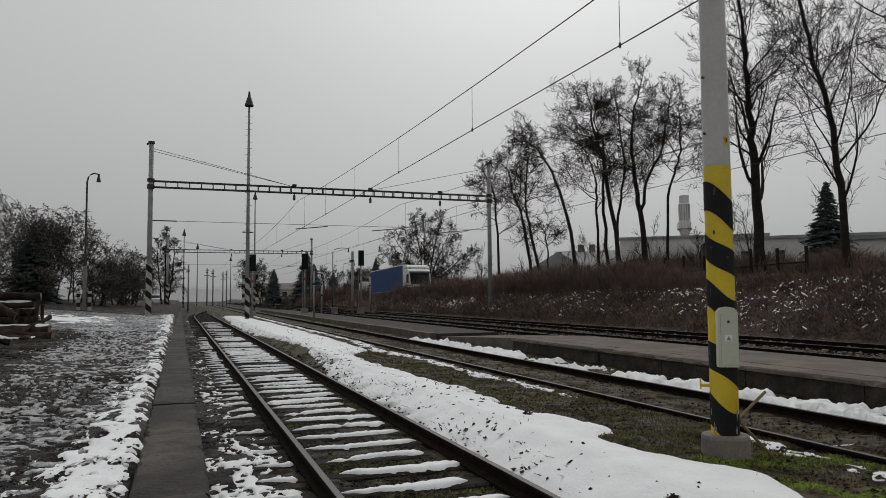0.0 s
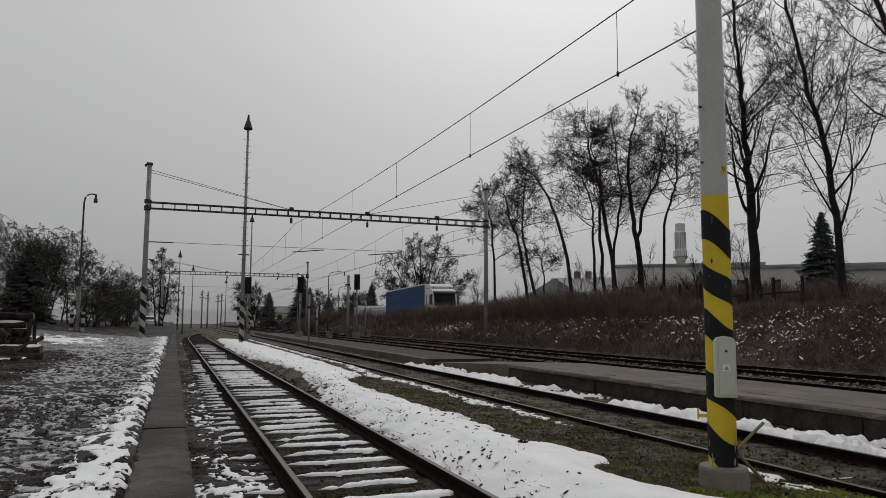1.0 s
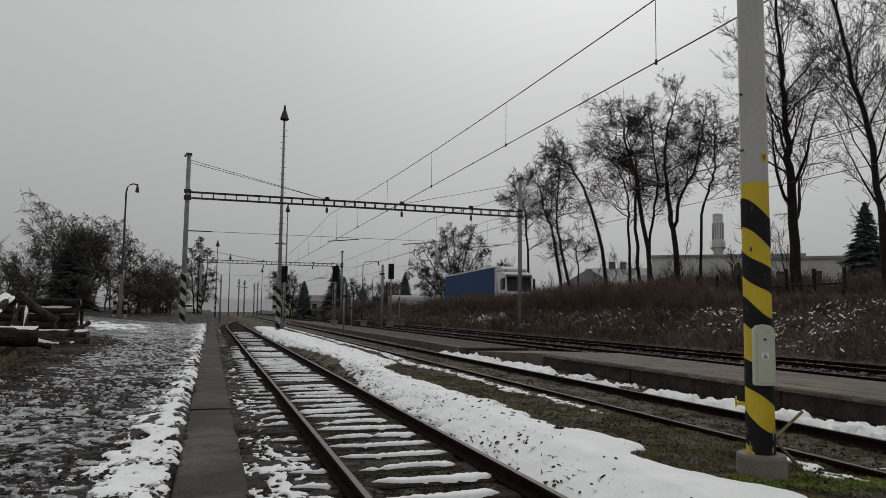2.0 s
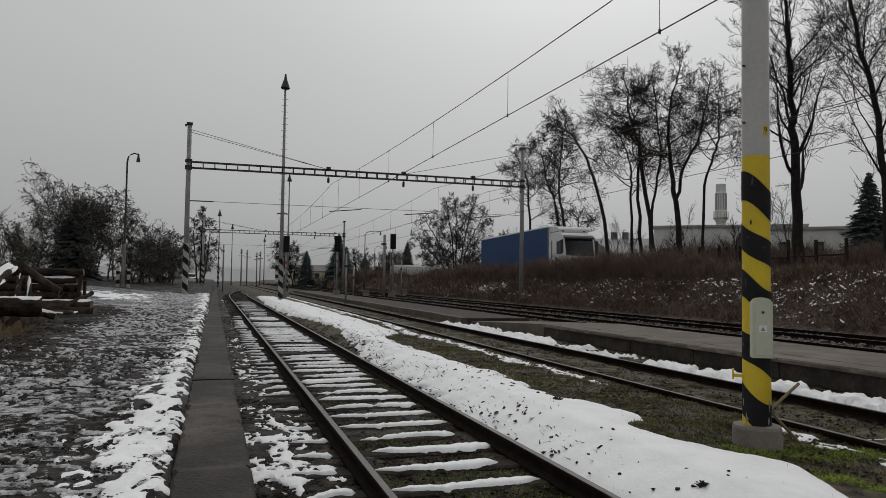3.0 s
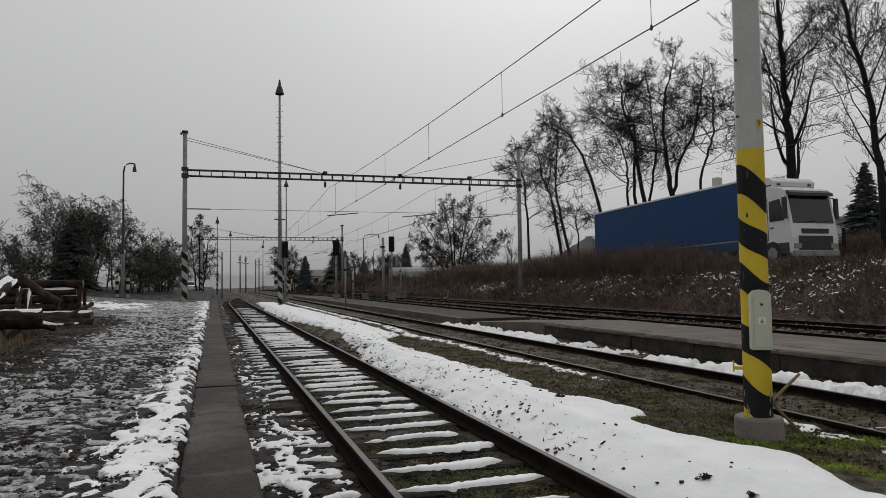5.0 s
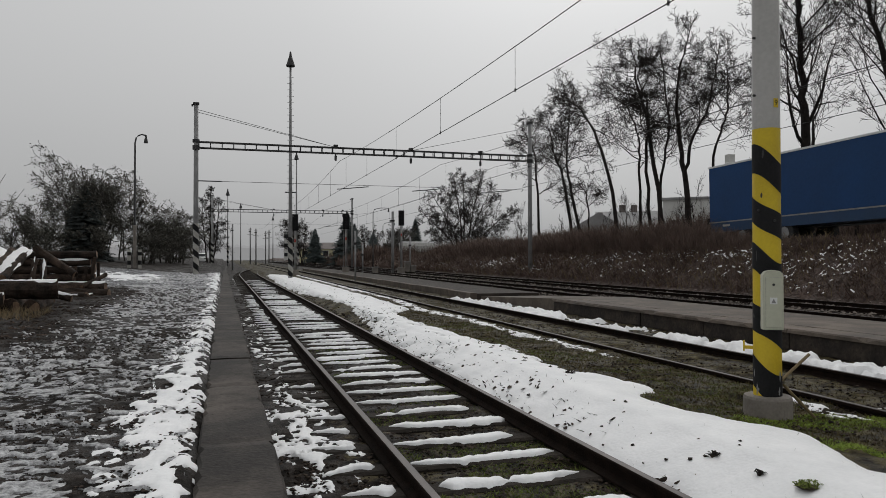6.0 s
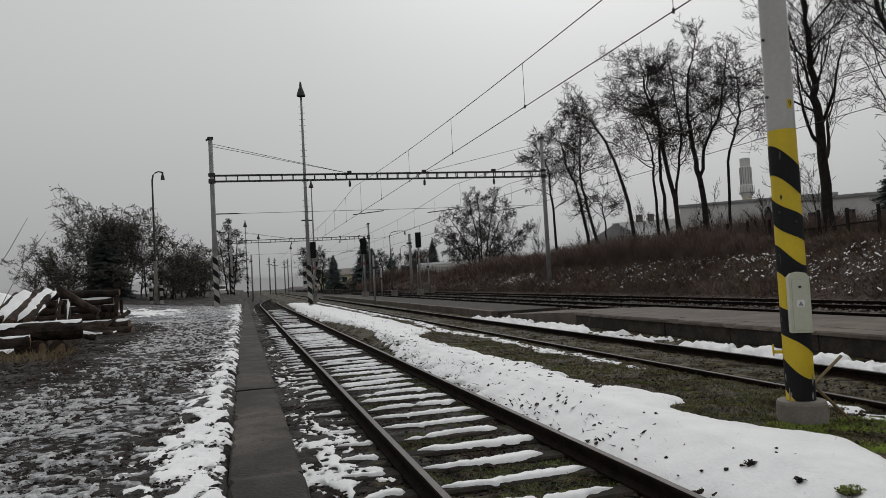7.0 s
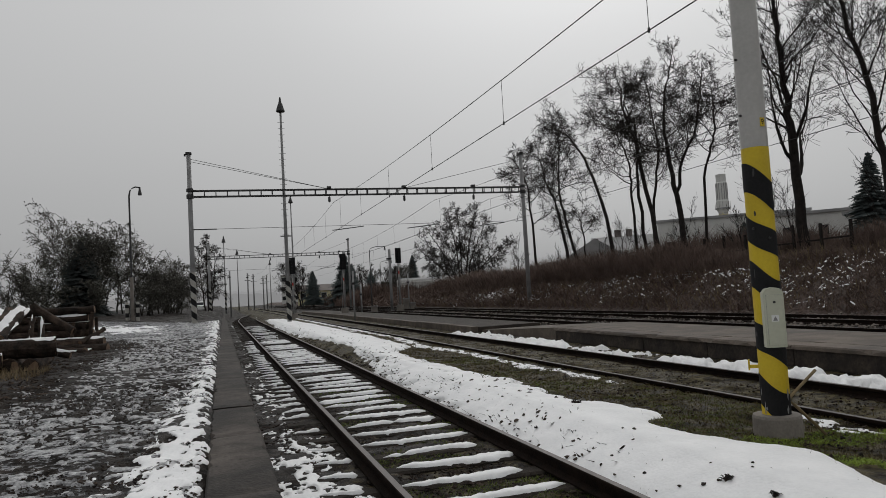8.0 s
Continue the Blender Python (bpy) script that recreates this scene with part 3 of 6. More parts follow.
far_snow = Shape()
siding_track = lay_track("siding_track", "little-used rusty siding with snow lying on its sleepers", T1, Z1, -14.0, 100, 32, siding, True)
tagged(part("far_sleeper_snow", far_snow, M_SNOW, siding_track), kind="stuff")
loop_track = lay_track("loop_track", "rusty electrified track on dark mossy ground", T2, Z2, -14.0, 160, 26)
main_track = lay_track("main_track", "main line track with dark ballast beside the embankment", MA, ZM, -14.0, 200, 30)
lay_track("second_main_track", "main line track at the foot of the embankment", MB_, ZM, -14.0, 200, 24)


def scatter_stones(name, label, area, count, size, mat, seed, dz=0.0):
    """Loose stones lying on the ground within (x0, x1, y0, y1), as one mesh."""
    rnd = random.Random(seed)
    s = Shape()
    spots = [(rnd.uniform(area[0], area[1]), math.exp(rnd.uniform(math.log(area[2]), math.log(area[3])))) for _ in range(count)]
    heights = land(*np.array(spots).T)
    for (x, y), h in zip(spots, heights):
        r = size * rnd.uniform(0.4, 1.1) * rnd.choice((0.7, 1, 1, 1.5))
        z = float(h) + dz + r * 0.2
        k = len(s.v)
        ring = [(math.cos(a + rnd.uniform(-0.3, 0.3)) * r, math.sin(a + rnd.uniform(-0.3, 0.3)) * r) for a in (0, 1.57, 3.14, 4.71)]
        s.v += [(x + a, y + b, z + rnd.uniform(-0.3, 0.3) * r) for a, b in ring] + [(x + rnd.uniform(-0.3, 0.3) * r, y, z + r * rnd.uniform(0.25, 0.7)), (x, y, z - r * 0.7)]
        for i in range(4):
            j = (i + 1) % 4
            s.f += [(k + i, k + j, k + 4), (k + j, k + i, k + 5)]
    return tagged(part(name, s, mat), label, "gravel", kind="stuff")


scatter_stones("siding_gravel", "dark dirty gravel beside and between the siding rails", (0.35, 3.0, 2.5, 30), 15000, 0.019, M_STONE, 1)
scatter_stones("yard_clods", "small dark lumps of mud and cinder trodden into the yard's slush", (-3.6, -0.25, 3.0, 26), 16000, 0.012, M_STONE, 14, 0.006)
scatter_stones("loop_gravel", "dark gravel and clods along the electrified track", (4.6, 8.6, 3, 40), 7000, 0.022, M_STONE, 2)
scatter_stones("main_gravel", "grey ballast stones along the main line", (11.6, 18.3, 6, 60), 9000, 0.05, material("grey_ballast", (0.085, 0.07, 0.06), (0.23, 0.195, 0.17), 0.9, 5, 40, 0.3, rand=0.3), 3, 0.04)

# ---- curb and platform ----


def worn_slab(x0, x1, y0, y1, z0, z1, seed, step=0.12, chip=0.012):
    """A cast block whose upper edges are nibbled and whose top is slightly uneven."""
    rnd = random.Random(seed)
    s = Shape()
    n = max(2, int((y1 - y0) / step))
    for i in range(n + 1):
        y = y0 + (y1 - y0) * i / n
        a, b = [abs(rnd.gauss(0, chip)) * rnd.choice((0.4, 1, 1.6)) for _ in range(2)]
        w = (x1 - x0)
        tip = 0.01 if i in (0, n) else 0.0
        s.v += [(x0, y, z0), (x0 + a * 0.3, y, z1 - 0.02 - a), (x0 + 0.014 + a, y, z1 - 0.003 - tip)]
        s.v += [(x0 + w * t, y, z1 + rnd.uniform(-0.0012, 0.001) - tip) for t in (0.3, 0.6)]
        s.v += [(x1 - 0.014 - b, y, z1 - 0.003 - tip), (x1 - b * 0.3, y, z1 - 0.02 - b), (x1, y, z0)]
    for i in range(n):
        for j in range(7):
            q = i * 8 + j
            s.f.append((q, q + 8, q + 9, q + 1))
    s.f += [tuple(range(8)), tuple(n * 8 + 7 - j for j in range(8))]
    return s


curb = empty("loading_edge", "low worn concrete edge of the loading yard beside the siding", "kerb", kind="structure")
rnd = random.Random(9)
y = 0.4
edges = [-12, -9.5, -7, -4.5, -2, 0.4, 2.6, 4.9, 7.1, 9.0, 12.4, 15.8, 19.2, 22.6, 26, 30, 34, 38, 43, 48, 54, 60, 68]
for a, b in zip(edges, edges[1:]):
    t = rnd.uniform(-0.006, 0.006)
    s = worn_slab(CURB_L + t, CURB_R + t, a + 0.006, b - 0.006, -0.3, CURB_Z + rnd.uniform(-0.008, 0.008), int(a * 10) + 500)
    part("slab", s, M_CURB, curb)

platform = empty("island_platform", "low island platform with dark stained side wall and worn asphalt top", "platform", kind="structure")
ys = [-8 + 2.2 * i for i in range(13)]
for a, b in zip(ys, ys[1:]):
    t = rnd.uniform(-0.012, 0.012)
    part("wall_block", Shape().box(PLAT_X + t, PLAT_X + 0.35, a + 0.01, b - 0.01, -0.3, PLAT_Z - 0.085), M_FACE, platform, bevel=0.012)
    part("edge_slab", worn_slab(PLAT_X - 0.06 + t, PLAT_X + 0.5, a + 0.001, b - 0.001, PLAT_Z - 0.08, PLAT_Z + rnd.uniform(-0.004, 0.0), int(a * 10) + 900, 0.16, 0.022), M_PLAT, platform)
part("surface", Shape().box(PLAT_X + 0.5, PLAT_E, -8, 18.4, -0.3, PLAT_Z - 0.006), M_PLAT, platform)
# the ramped end and the low kerb that goes on from it
part("ramp", Shape().prism([(18.4, -0.3), (18.4, PLAT_Z - 0.01), (24.5, 0.06), (24.5, -0.3)], PLAT_X + 0.06, PLAT_E, axis="x"), M_PLAT, platform)
kerb = empty("low_platform_kerb", "long low concrete kerb between two tracks", "kerb", kind="structure")
for i in range(22):
    a = 24.5 + 2.6 * i
    part("kerb_block", Shape().box(8.5, 8.75, a, a + 2.58, -0.3, 0.2 + rnd.uniform(-0.01, 0.01)), M_PLAT, kerb, bevel=0.012)
part("fill", Shape().box(8.75, 11.2, 24.5, 81, -0.3, 0.17), material("cinder_fill", (0.018, 0.014, 0.011), (0.066, 0.052, 0.041), 0.9, 1.5, 30, 0.5, stains=0.4), kerb)

# ---- poles, gantries and wires ----


def spiral(r, start, width, pitch, lo, hi, n=32):
    """A painted stripe that winds down round a pole in one ribbon, cut off at the heights lo and hi."""
    s = Shape()
    a, step = 0.0, 2 * math.pi / n
    rows = []
    while start - pitch * a / (2 * math.pi) + width > lo:
        zb = start - pitch * a / (2 * math.pi)
        if zb < hi:
            rows.append((a, max(zb, lo), min(zb + width, hi)))
        a += step
    for a, z0, z1 in rows:
        s.v += [(r * math.cos(a), r * math.sin(a), z0), (r * math.cos(a), r * math.sin(a), z1)]
    s.f += [(2 * i, 2 * i + 2, 2 * i + 3, 2 * i + 1) for i in range(len(rows) - 1)]
    return s


def striped(parent, r, lo, hi, pitch, first, light, sides=28):
    """A band of light paint with a dark spiral stripe round a pole."""
    p = Shape()
    n = sides
    for z in (lo, hi):
        p.v += [(r * math.cos(2 * math.pi * i / n), r * math.sin(2 * math.pi * i / n), z) for i in range(n)]
    p.f += [(i, (i + 1) % n, n + (i + 1) % n, n + i) for i in range(n)]
    part("painted_band", p, light, parent, smooth=True)
    part("dark_stripe", spiral(r + 0.0025, hi + pitch * 2 + first, pitch * 0.49, pitch, lo, hi), M_BLACK, parent, smooth=True)


def text_mesh(word, size, mat, parent, m, name="digit"):
    cu = bpy.data.curves.new(name, "FONT")
    cu.body, cu.size, cu.extrude = word, size, 0.0006
    cu.align_x, cu.align_y = "CENTER", "CENTER"
    tmp = bpy.data.objects.new(name, cu)
    me = bpy.data.meshes.new_from_object(tmp)
    bpy.data.objects.remove(tmp)
    me.materials.clear()
    me.materials.append(mat)
    ob = new(name, me)
    ob.parent, ob.matrix_basis = parent, m
    return ob


PX, PY, PZ = 4.942, 5.64, 0.0
pole = empty("catenary_pole", "pale grey steel pole with yellow and black stripes, round concrete foot", "pole", pose(PX, PY, PZ))
part("shaft", Shape().tube([(0, 0, 0), (0, 0, 3), (0, 0, 10.2)], [0.126, 0.124, 0.11], 36), M_POLE, pole, smooth=True)
part("foot", Shape().tube([(0, 0, -0.25), (0, 0, 0.16), (0, 0, 0.185), (0, 0, 0.19)], [0.222, 0.218, 0.208, 0.18], 40), M_CONC, pole, "round concrete foot")
part("painted_band", Shape().tube([(0, 0, 0.19), (0, 0, 2.73)], [0.1275, 0.1255], 48, caps=False), M_YELLOW, pole, "yellow paint, worn at the bottom", smooth=True)
TOCAM = math.atan2(-PY, -PX)
for top, low_z in ((2.60, 2.32), (2.09, 1.85), (1.64, 1.385), (1.09, 0.83), (0.565, 0.27)):
    band = Shape()
    for i in range(49):
        a = 2 * math.pi * i / 48
        side = math.cos(a - TOCAM + math.pi / 2)
        wave = 0.018 * math.sin(2 * a + top * 5)
        for z in (low_z, top):
            z += -0.1 + 0.1 * side + wave
            band.v.append((0.1295 * math.cos(a), 0.1295 * math.sin(a), max(z, 0.19)))
    band.f = [(2 * i, 2 * i + 2, 2 * i + 3, 2 * i + 1) for i in range(48)]
    part("dark_stripe", band, M_BLACK, pole, smooth=True)
# chipped paint
rnd = random.Random(4)
for k in range(9):
    a, z = TOCAM + rnd.uniform(-1.2, 1.2), rnd.uniform(0.22, 0.5) if k < 5 else rnd.uniform(0.6, 2.6)
    chip = Shape()
    n = 8
    w, h = rnd.uniform(0.006, 0.02), rnd.uniform(0.012, 0.07)
    for i in range(n):
        t = 6.283 * i / n
        q = rnd.uniform(0.5, 1.1)
        b = a + math.cos(t) * w * q / 0.13
        chip.v.append((0.1306 * math.cos(b), 0.1306 * math.sin(b), z + math.sin(t) * h * q))
    chip.f = [tuple(range(n))]
    part("paint_chip", chip, M_STEEL if k < 5 else M_DARK, pole)
face = pose(0, 0, 0, 0, 0, math.degrees(TOCAM) + 90)
box_m = pose(0, 0, 0, 0, 0, math.degrees(TOCAM) + 90 + 14)
cab = part("switch_box", Shape().prism([(-0.09, 0.83), (-0.09, 1.34), (-0.06, 1.375), (0, 1.387), (0.06, 1.375), (0.09, 1.34), (0.09, 0.83)], -0.22, -0.12), M_BOX, pole, "beige plastic electrical box", bevel=0.006)
cab.matrix_basis = box_m
part("seam", Shape().box(-0.068, 0.076, -0.2225, -0.2195, 0.852, 1.318), M_STEEL, cab)
lid = part("lid", Shape().box(-0.0665, 0.0745, -0.228, -0.221, 0.8535, 1.3165), M_BOX, cab, bevel=0.003)
part("lock", Shape().rod((0, -0.24, 1.25), (0, -0.227, 1.25), 0.012, 12), M_DARK, cab)
part("warning_label", Shape().prism([(-0.032, 1.07), (0.032, 1.07), (0.032, 1.13), (-0.032, 1.13)], -0.2305, -0.2285), M_CAB, cab)
part("label_mark", Shape().prism([(-0.022, 1.078), (0.022, 1.078), (0.0, 1.12)], -0.2318, -0.2306), M_STEEL, cab)
part("bracket", Shape().box(-0.085, 0.085, -0.13, 0.0, 0.85, 0.9), M_STEEL, cab)
plate_m = pose(0, 0, 0, 0, 0, math.degrees(TOCAM) + 90 + 42)
plate = part("number_plate", Shape().box(-0.024, 0.024, -0.1305, -0.124, 2.92, 3.005), M_YELLOW, pole, "small yellow number plate")
plate.matrix_basis = plate_m
text_mesh("9", 0.075, M_BLACK, plate, pose(0, -0.1312, 2.962, 90, 0, 0))
for zz, aa in ((3.05, -50), (3.6, -50), (1.95, -30), (1.85, 30)):
    b = part("bolt", Shape().rod((0, -0.12, zz), (0, -0.145, zz), 0.012, 8), M_DARK, pole)
    b.matrix_basis = pose(0, 0, 0, 0, 0, math.degrees(TOCAM) + 90 + aa)
part("side_hook", Shape().box(-0.21, -0.1, -0.02, 0.02, 0.62, 0.65).box(-0.215, -0.2, -0.02, 0.02, 0.6, 0.7), M_YELLOW, pole).matrix_basis = face
stick = empty("bent_iron_bar", "bent thin iron bar leaning in the grass beside the pole foot", "iron bar")
part("bar", Shape().tube([(5.32, 5.45, -0.02), (5.15, 5.65, 0.26), (5.12, 5.68, 0.30), (5.42, 5.62, 0.56)], [0.015] * 4, 8), M_STRAW, stick, smooth=True)


def truss(s, x0, x1, y, z0, z1, step, r):
    """A flat beam of two chords with upright posts."""
    for z in (z0, z1):
        s.box(x0, x1, y - r, y + r, z - r, z + r)
    n = int((x1 - x0) / step)
    for i in range(n + 1):
        x = x0 + (x1 - x0) * i / n
        s.box(x - r * 0.8, x + r * 0.8, y - r * 0.7, y + r * 0.7, z0, z1)
    return s


def gantry(label, y, xl, xr, zl, zr, z0, top, thick, hangers, light=M_WHITE):
    g = empty("gantry", label, "gantry", group="overhead line gantries")
    for x, z in ((xl, zl), (xr, zr)):
        mast = part("mast", Shape().tube([(0, 0, -0.6), (0, 0, top - z)], [thick, thick * 0.8], 18), M_STEEL, g, smooth=True)
        mast.matrix_basis = pose(x, y, z)
        if x < 0:
            striped(mast, thick * 1.02, 0.0, 2.9, 0.72, 0.1, light, 20)
        part("cap", Shape().box(-thick * 1.1, thick * 1.1, -thick, thick, top - z, top - z + 0.12).box(-thick * 1.7, -thick, -0.06, 0.06, top - z - 0.1, top - z + 0.02), M_DARK, mast)
        part("clamp", Shape().tube([(0, 0, z0 - z - 0.12), (0, 0, z0 - z + 0.12)], [thick * 1.3] * 2, 12).tube([(0, 0, z0 - z + 0.28), (0, 0, z0 - z + 0.46)], [thick * 1.3] * 2, 12), M_DARK, mast)
    part("beam", truss(Shape(), xl + thick, xr - thick, y, z0, z0 + 0.34, 0.62, 0.035), M_DARK, g)
    part("beam_back", truss(Shape(), xl + thick, xr - thick, y + 0.3, z0, z0 + 0.34, 0.62, 0.03), M_DARK, g)
    a, b = hangers[0], hangers[-2] if len(hangers) > 2 else hangers[-1]
    part("stay", Shape().rod((xl, y, top - 0.25), (a, y, z0 + 0.35), 0.014, 5).rod((xl, y, top - 0.4), (a, y, z0 + 0.35), 0.014, 5), M_WIRE, g)
    part("stay", Shape().rod((xr, y, top - 0.25), (b, y, z0 + 0.35), 0.014, 5), M_WIRE, g)
    for x in hangers:
        part("insulator", Shape().tube([(x, y, z0), (x, y, z0 - 0.12), (x, y, z0 - 0.16), (x, y, z0 - 0.42), (x, y, z0 - 0.46)], [0.03, 0.03, 0.075, 0.075, 0.03], 10), M_DARK, g)
        part("hanger_clamp", Shape().box(x - 0.12, x + 0.12, y - 0.12, y + 0.12, z0 + 0.38, z0 + 0.5), M_DARK, g)
    part("cross_span", Shape().rod((xl, y, 5.83), (xr, y, 5.83), 0.012, 5), M_WIRE, g)
    part("span_end", Shape().rod((xl, y, 5.83), (xl + 1.4, y, 5.83), 0.035, 6), M_DARK, g)
    for x in hangers:
        part("steady_arm", Shape().rod((x + 0.1, y, 5.56), (x + 2.0, y, 5.76), 0.03, 6), M_DARK, g)
    return g


gantry("portal of two steel masts and a trussed beam across tracks", GANTRY_Y, -1.52, 19.05, 0.5, 0.3, 7.72, 10.15, 0.15, [6.4, 11.05, 15.62])
gantry("distant portal of steel masts and a trussed beam across the tracks", 98.0, -1.4, 16.9, 0.45, 0.3, 7.4, 9.4, 0.15, [6.4, 12.9, 15.6])


def catenary(x, y0, y1, first, label):
    c = empty("overhead_wire", label, "overhead wire", group="overhead wires")
    supports = [-20, GANTRY_Y, 98.0, 150]
    s, m = Shape(), Shape()
    s.rod((x, -20, 5.5), (x, 150, 5.5), 0.011, 5)
    pts = []
    for a, b in zip(supports, supports[1:]):
        for i in range(18):
            t = i / 18
            pts.append((x, a + (b - a) * t, 7.26 - 0.72 * 4 * t * (1 - t)))
    m.tube(pts, [0.011] * len(pts), 5)
    y = first
    while y < 96:
        t = [((y - a) / (b - a)) for a, b in zip(supports, supports[1:]) if a <= y < b][0]
        top = 7.26 - 0.72 * 4 * t * (1 - t)
        part("dropper", Shape().tube([(x, y, 5.46), (x, y, 5.54), (x, y, 5.55), (x, y, top)], [0.022, 0.022, 0.006, 0.006], 5), M_WIRE, c)
        y += 6.2
    part("contact_wire", s, M_WIRE, c)
    part("messenger_wire", m, M_WIRE, c)


catenary(T2 + 0.75, -20, 150, 3.5, "contact wire and sagging messenger wire with thin droppers")
catenary(MA + 0.75, -12, 150, 4.6, "contact wire and messenger wire above the main track")
catenary(MB_ + 0.75, -12, 150, 5.4, "contact wire and messenger wire above the outer main track")


def light_mast(x, y, z, h, r, label, rungs=True, stripes=2.6):
    o = empty("light_mast", label, "lamp post", pose(x, y, z), group="tall light masts")
    part("shaft", Shape().tube([(0, 0, -0.5), (0, 0, h * 0.4), (0, 0, h - 0.9)], [r, r * 0.75, r * 0.45], 14), M_STEEL, o, smooth=True)
    if stripes:
        striped(o, r * 1.03, 0.0, stripes, 0.75, 0.2, M_WHITE, 20)
    part("lamp_head", Shape().tube([(0, 0, h - 1.0), (0, 0, h - 0.95), (0, 0, h - 0.5), (0, 0, h - 0.35), (0, 0, h)], [0.26, 0.3, 0.16, 0.1, 0.05], 16), M_DARK, o, "dark conical lamp head")
    if rungs:
        for i in range(int((h - 5) / 0.42)):
            z1 = 4 + i * 0.42
            part("rung", Shape().rod((-0.22, 0, z1), (0.22, 0, z1), 0.012, 4), M_STEEL, o)
        part("crossbar", Shape().box(-0.35, 0.35, -0.05, 0.05, 5.55, 5.62), M_DARK, o)
    return o


light_mast(4.22, 48.5, 0.2, 14.95, 0.15, "tall slender light mast with climbing rungs and a striped foot")
light_mast(8.6, 90, 0.3, 14.2, 0.14, "distant tall light mast with a dark lamp head", False)
light_mast(0.6, 110, 0.6, 10.9, 0.12, "distant slender light mast with a dark lamp head", False)
light_mast(3.1, 140, 0.6, 11.0, 0.12, "distant slender light mast with a dark lamp head", False, 0)
light_mast(10.3, 160, 0.6, 9.8, 0.12, "distant slender light mast with a dark lamp head", False, 0)


def street_lamp(x, y, z, h, bend, label, arm=0.9):
    o = empty("street_lamp", label, "street lamp", pose(x, y, z, 0, 0, bend), group="street lamps")
    part("post", Shape().tube([(0, 0, -0.3), (0, 0, 1.2), (0, 0, 1.25), (0, 0, h - 0.5), (arm * 0.1, 0, h - 0.18), (arm * 0.3, 0, h - 0.04), (arm * 0.6, 0, h + 0.04), (arm, 0, h)], [0.085, 0.085, 0.06, 0.05, 0.045, 0.04, 0.04, 0.04], 10), M_DARK, o, smooth=True)
    part("shade", Shape().tube([(arm, 0, h + 0.02), (arm, 0, h - 0.16), (arm, 0, h - 0.24), (arm, 0, h - 0.46)], [0.05, 0.06, 0.09, 0.12], 12), M_DARK, o)
    return o


street_lamp(-5.05, 46, 0.85, 7.9, 0, "dark curved street lamp on a stump at the yard's edge", 0.6)
stump = empty("guard_posts", "short black and white guard stumps round a lamp foot", "post", pose(-5.05, 46, 0.8))
for dx in (-0.3, 0.28):
    p = part("stump", Shape().rod((dx, 0, -0.3), (dx, 0, 1.15), 0.1, 12), M_WHITE, stump)
    part("dark_band", Shape().rod((dx, 0, 0.25), (dx, 0, 0.5), 0.103, 12), M_BLACK, p)
    part("dark_band", Shape().rod((dx, 0, 0.8), (dx, 0, 1.0), 0.103, 12), M_BLACK, p)
part("concrete_stub", Shape().rod((0.0, 0, -0.3), (0.0, 0, 2.6), 0.1, 12), M_CONC, stump)
street_lamp(18.2, 90, 0.5, 7.2, 0, "distant curved street lamp beside the road", 2.0)
street_lamp(26.0, 120, 0.5, 6.8, 0, "distant curved street lamp beside the road", 2.0)


def signal(x, y, z, h, label, stripes=True):
    o = empty("signal", label, "railway signal", pose(x, y, z), group="light signals")
    part("mast", Shape().rod((0, 0, -0.3), (0, 0, h - 0.2), 0.07, 12), M_STEEL, o, smooth=True)
    part("foot", Shape().box(-0.28, 0.28, -0.28, 0.28, -0.3, 0.3), M_CONC, o, bevel=0.02)
    head = part("head", Shape().box(-0.26, 0.26, -0.16, -0.08, h - 1.35, h).box(-0.2, 0.2, -0.08, 0.12, h - 1.28, h - 0.07), M_BLACK, o, "black signal head", bevel=0.02)
    for i in range(5):
        part("visor", Shape().tube([(0, -0.17, h - 0.18 - i * 0.24), (0, -0.32, h - 0.17 - i * 0.24)], [0.09, 0.1], 12), M_BLACK, head)
    if stripes:
        part("mast_marker", Shape().box(-0.06, 0.06, -0.1, -0.085, h - 2.6, h - 1.7), M_WHITE, o)
        part("red_band", Shape().box(-0.061, 0.061, -0.103, -0.099, h - 2.3, h - 2.05), material("red_paint", (0.3, 0.02, 0.015), (0.4, 0.03, 0.02), 0.6), o)
    part("ladder", Shape().rod((-0.15, 0.16, 0.2), (-0.15, 0.16, h), 0.018, 6).rod((0.15, 0.16, 0.2), (0.15, 0.16, h), 0.018, 6), M_STEEL, o)
    return o


signal(10.12, 62, 0.3, 4.95, "black light signal on a mast beside the main track")
signal(15.05, 62, 0.25, 5.35, "black light signal on a mast between the main tracks")
signal(5.6, 60, 0.1, 4.9, "black light signal standing close behind a light mast")
for x, y, h, r in ((14.3, 62, 5.3, 0.12), (8.3, 47, 3.0, 0.06), (1.1, 95, 5.5, 0.1), (11.6, 62, 2.3, 0.07), (16.9, 66, 3.2, 0.06), (5.2, 150, 7.2, 0.14), (6.3, 150, 7.0, 0.14), (8.2, 150, 6.5, 0.12), (9.0, 152, 6.8, 0.12)):
    o = empty("slim_post", "slim grey post beside the tracks", "post", pose(x, y, 0.2), group="slim posts")
    part("post", Shape().rod((0, 0, -0.4), (0, 0, h), r, 10), M_STEEL, o, smooth=True)
    if y > 140:
        part("crossarm", Shape().box(-0.55, 0.55, -0.05, 0.05, h - 1.5, h - 1.4).box(-0.35, 0.35, -0.05, 0.05, h - 0.5, h - 0.42), M_DARK, o)
    part("fitting", Shape().box(-r * 2.2, r * 1.2, -r * 1.2, r * 1.2, h - 0.9, h - 0.75), M_DARK, o)
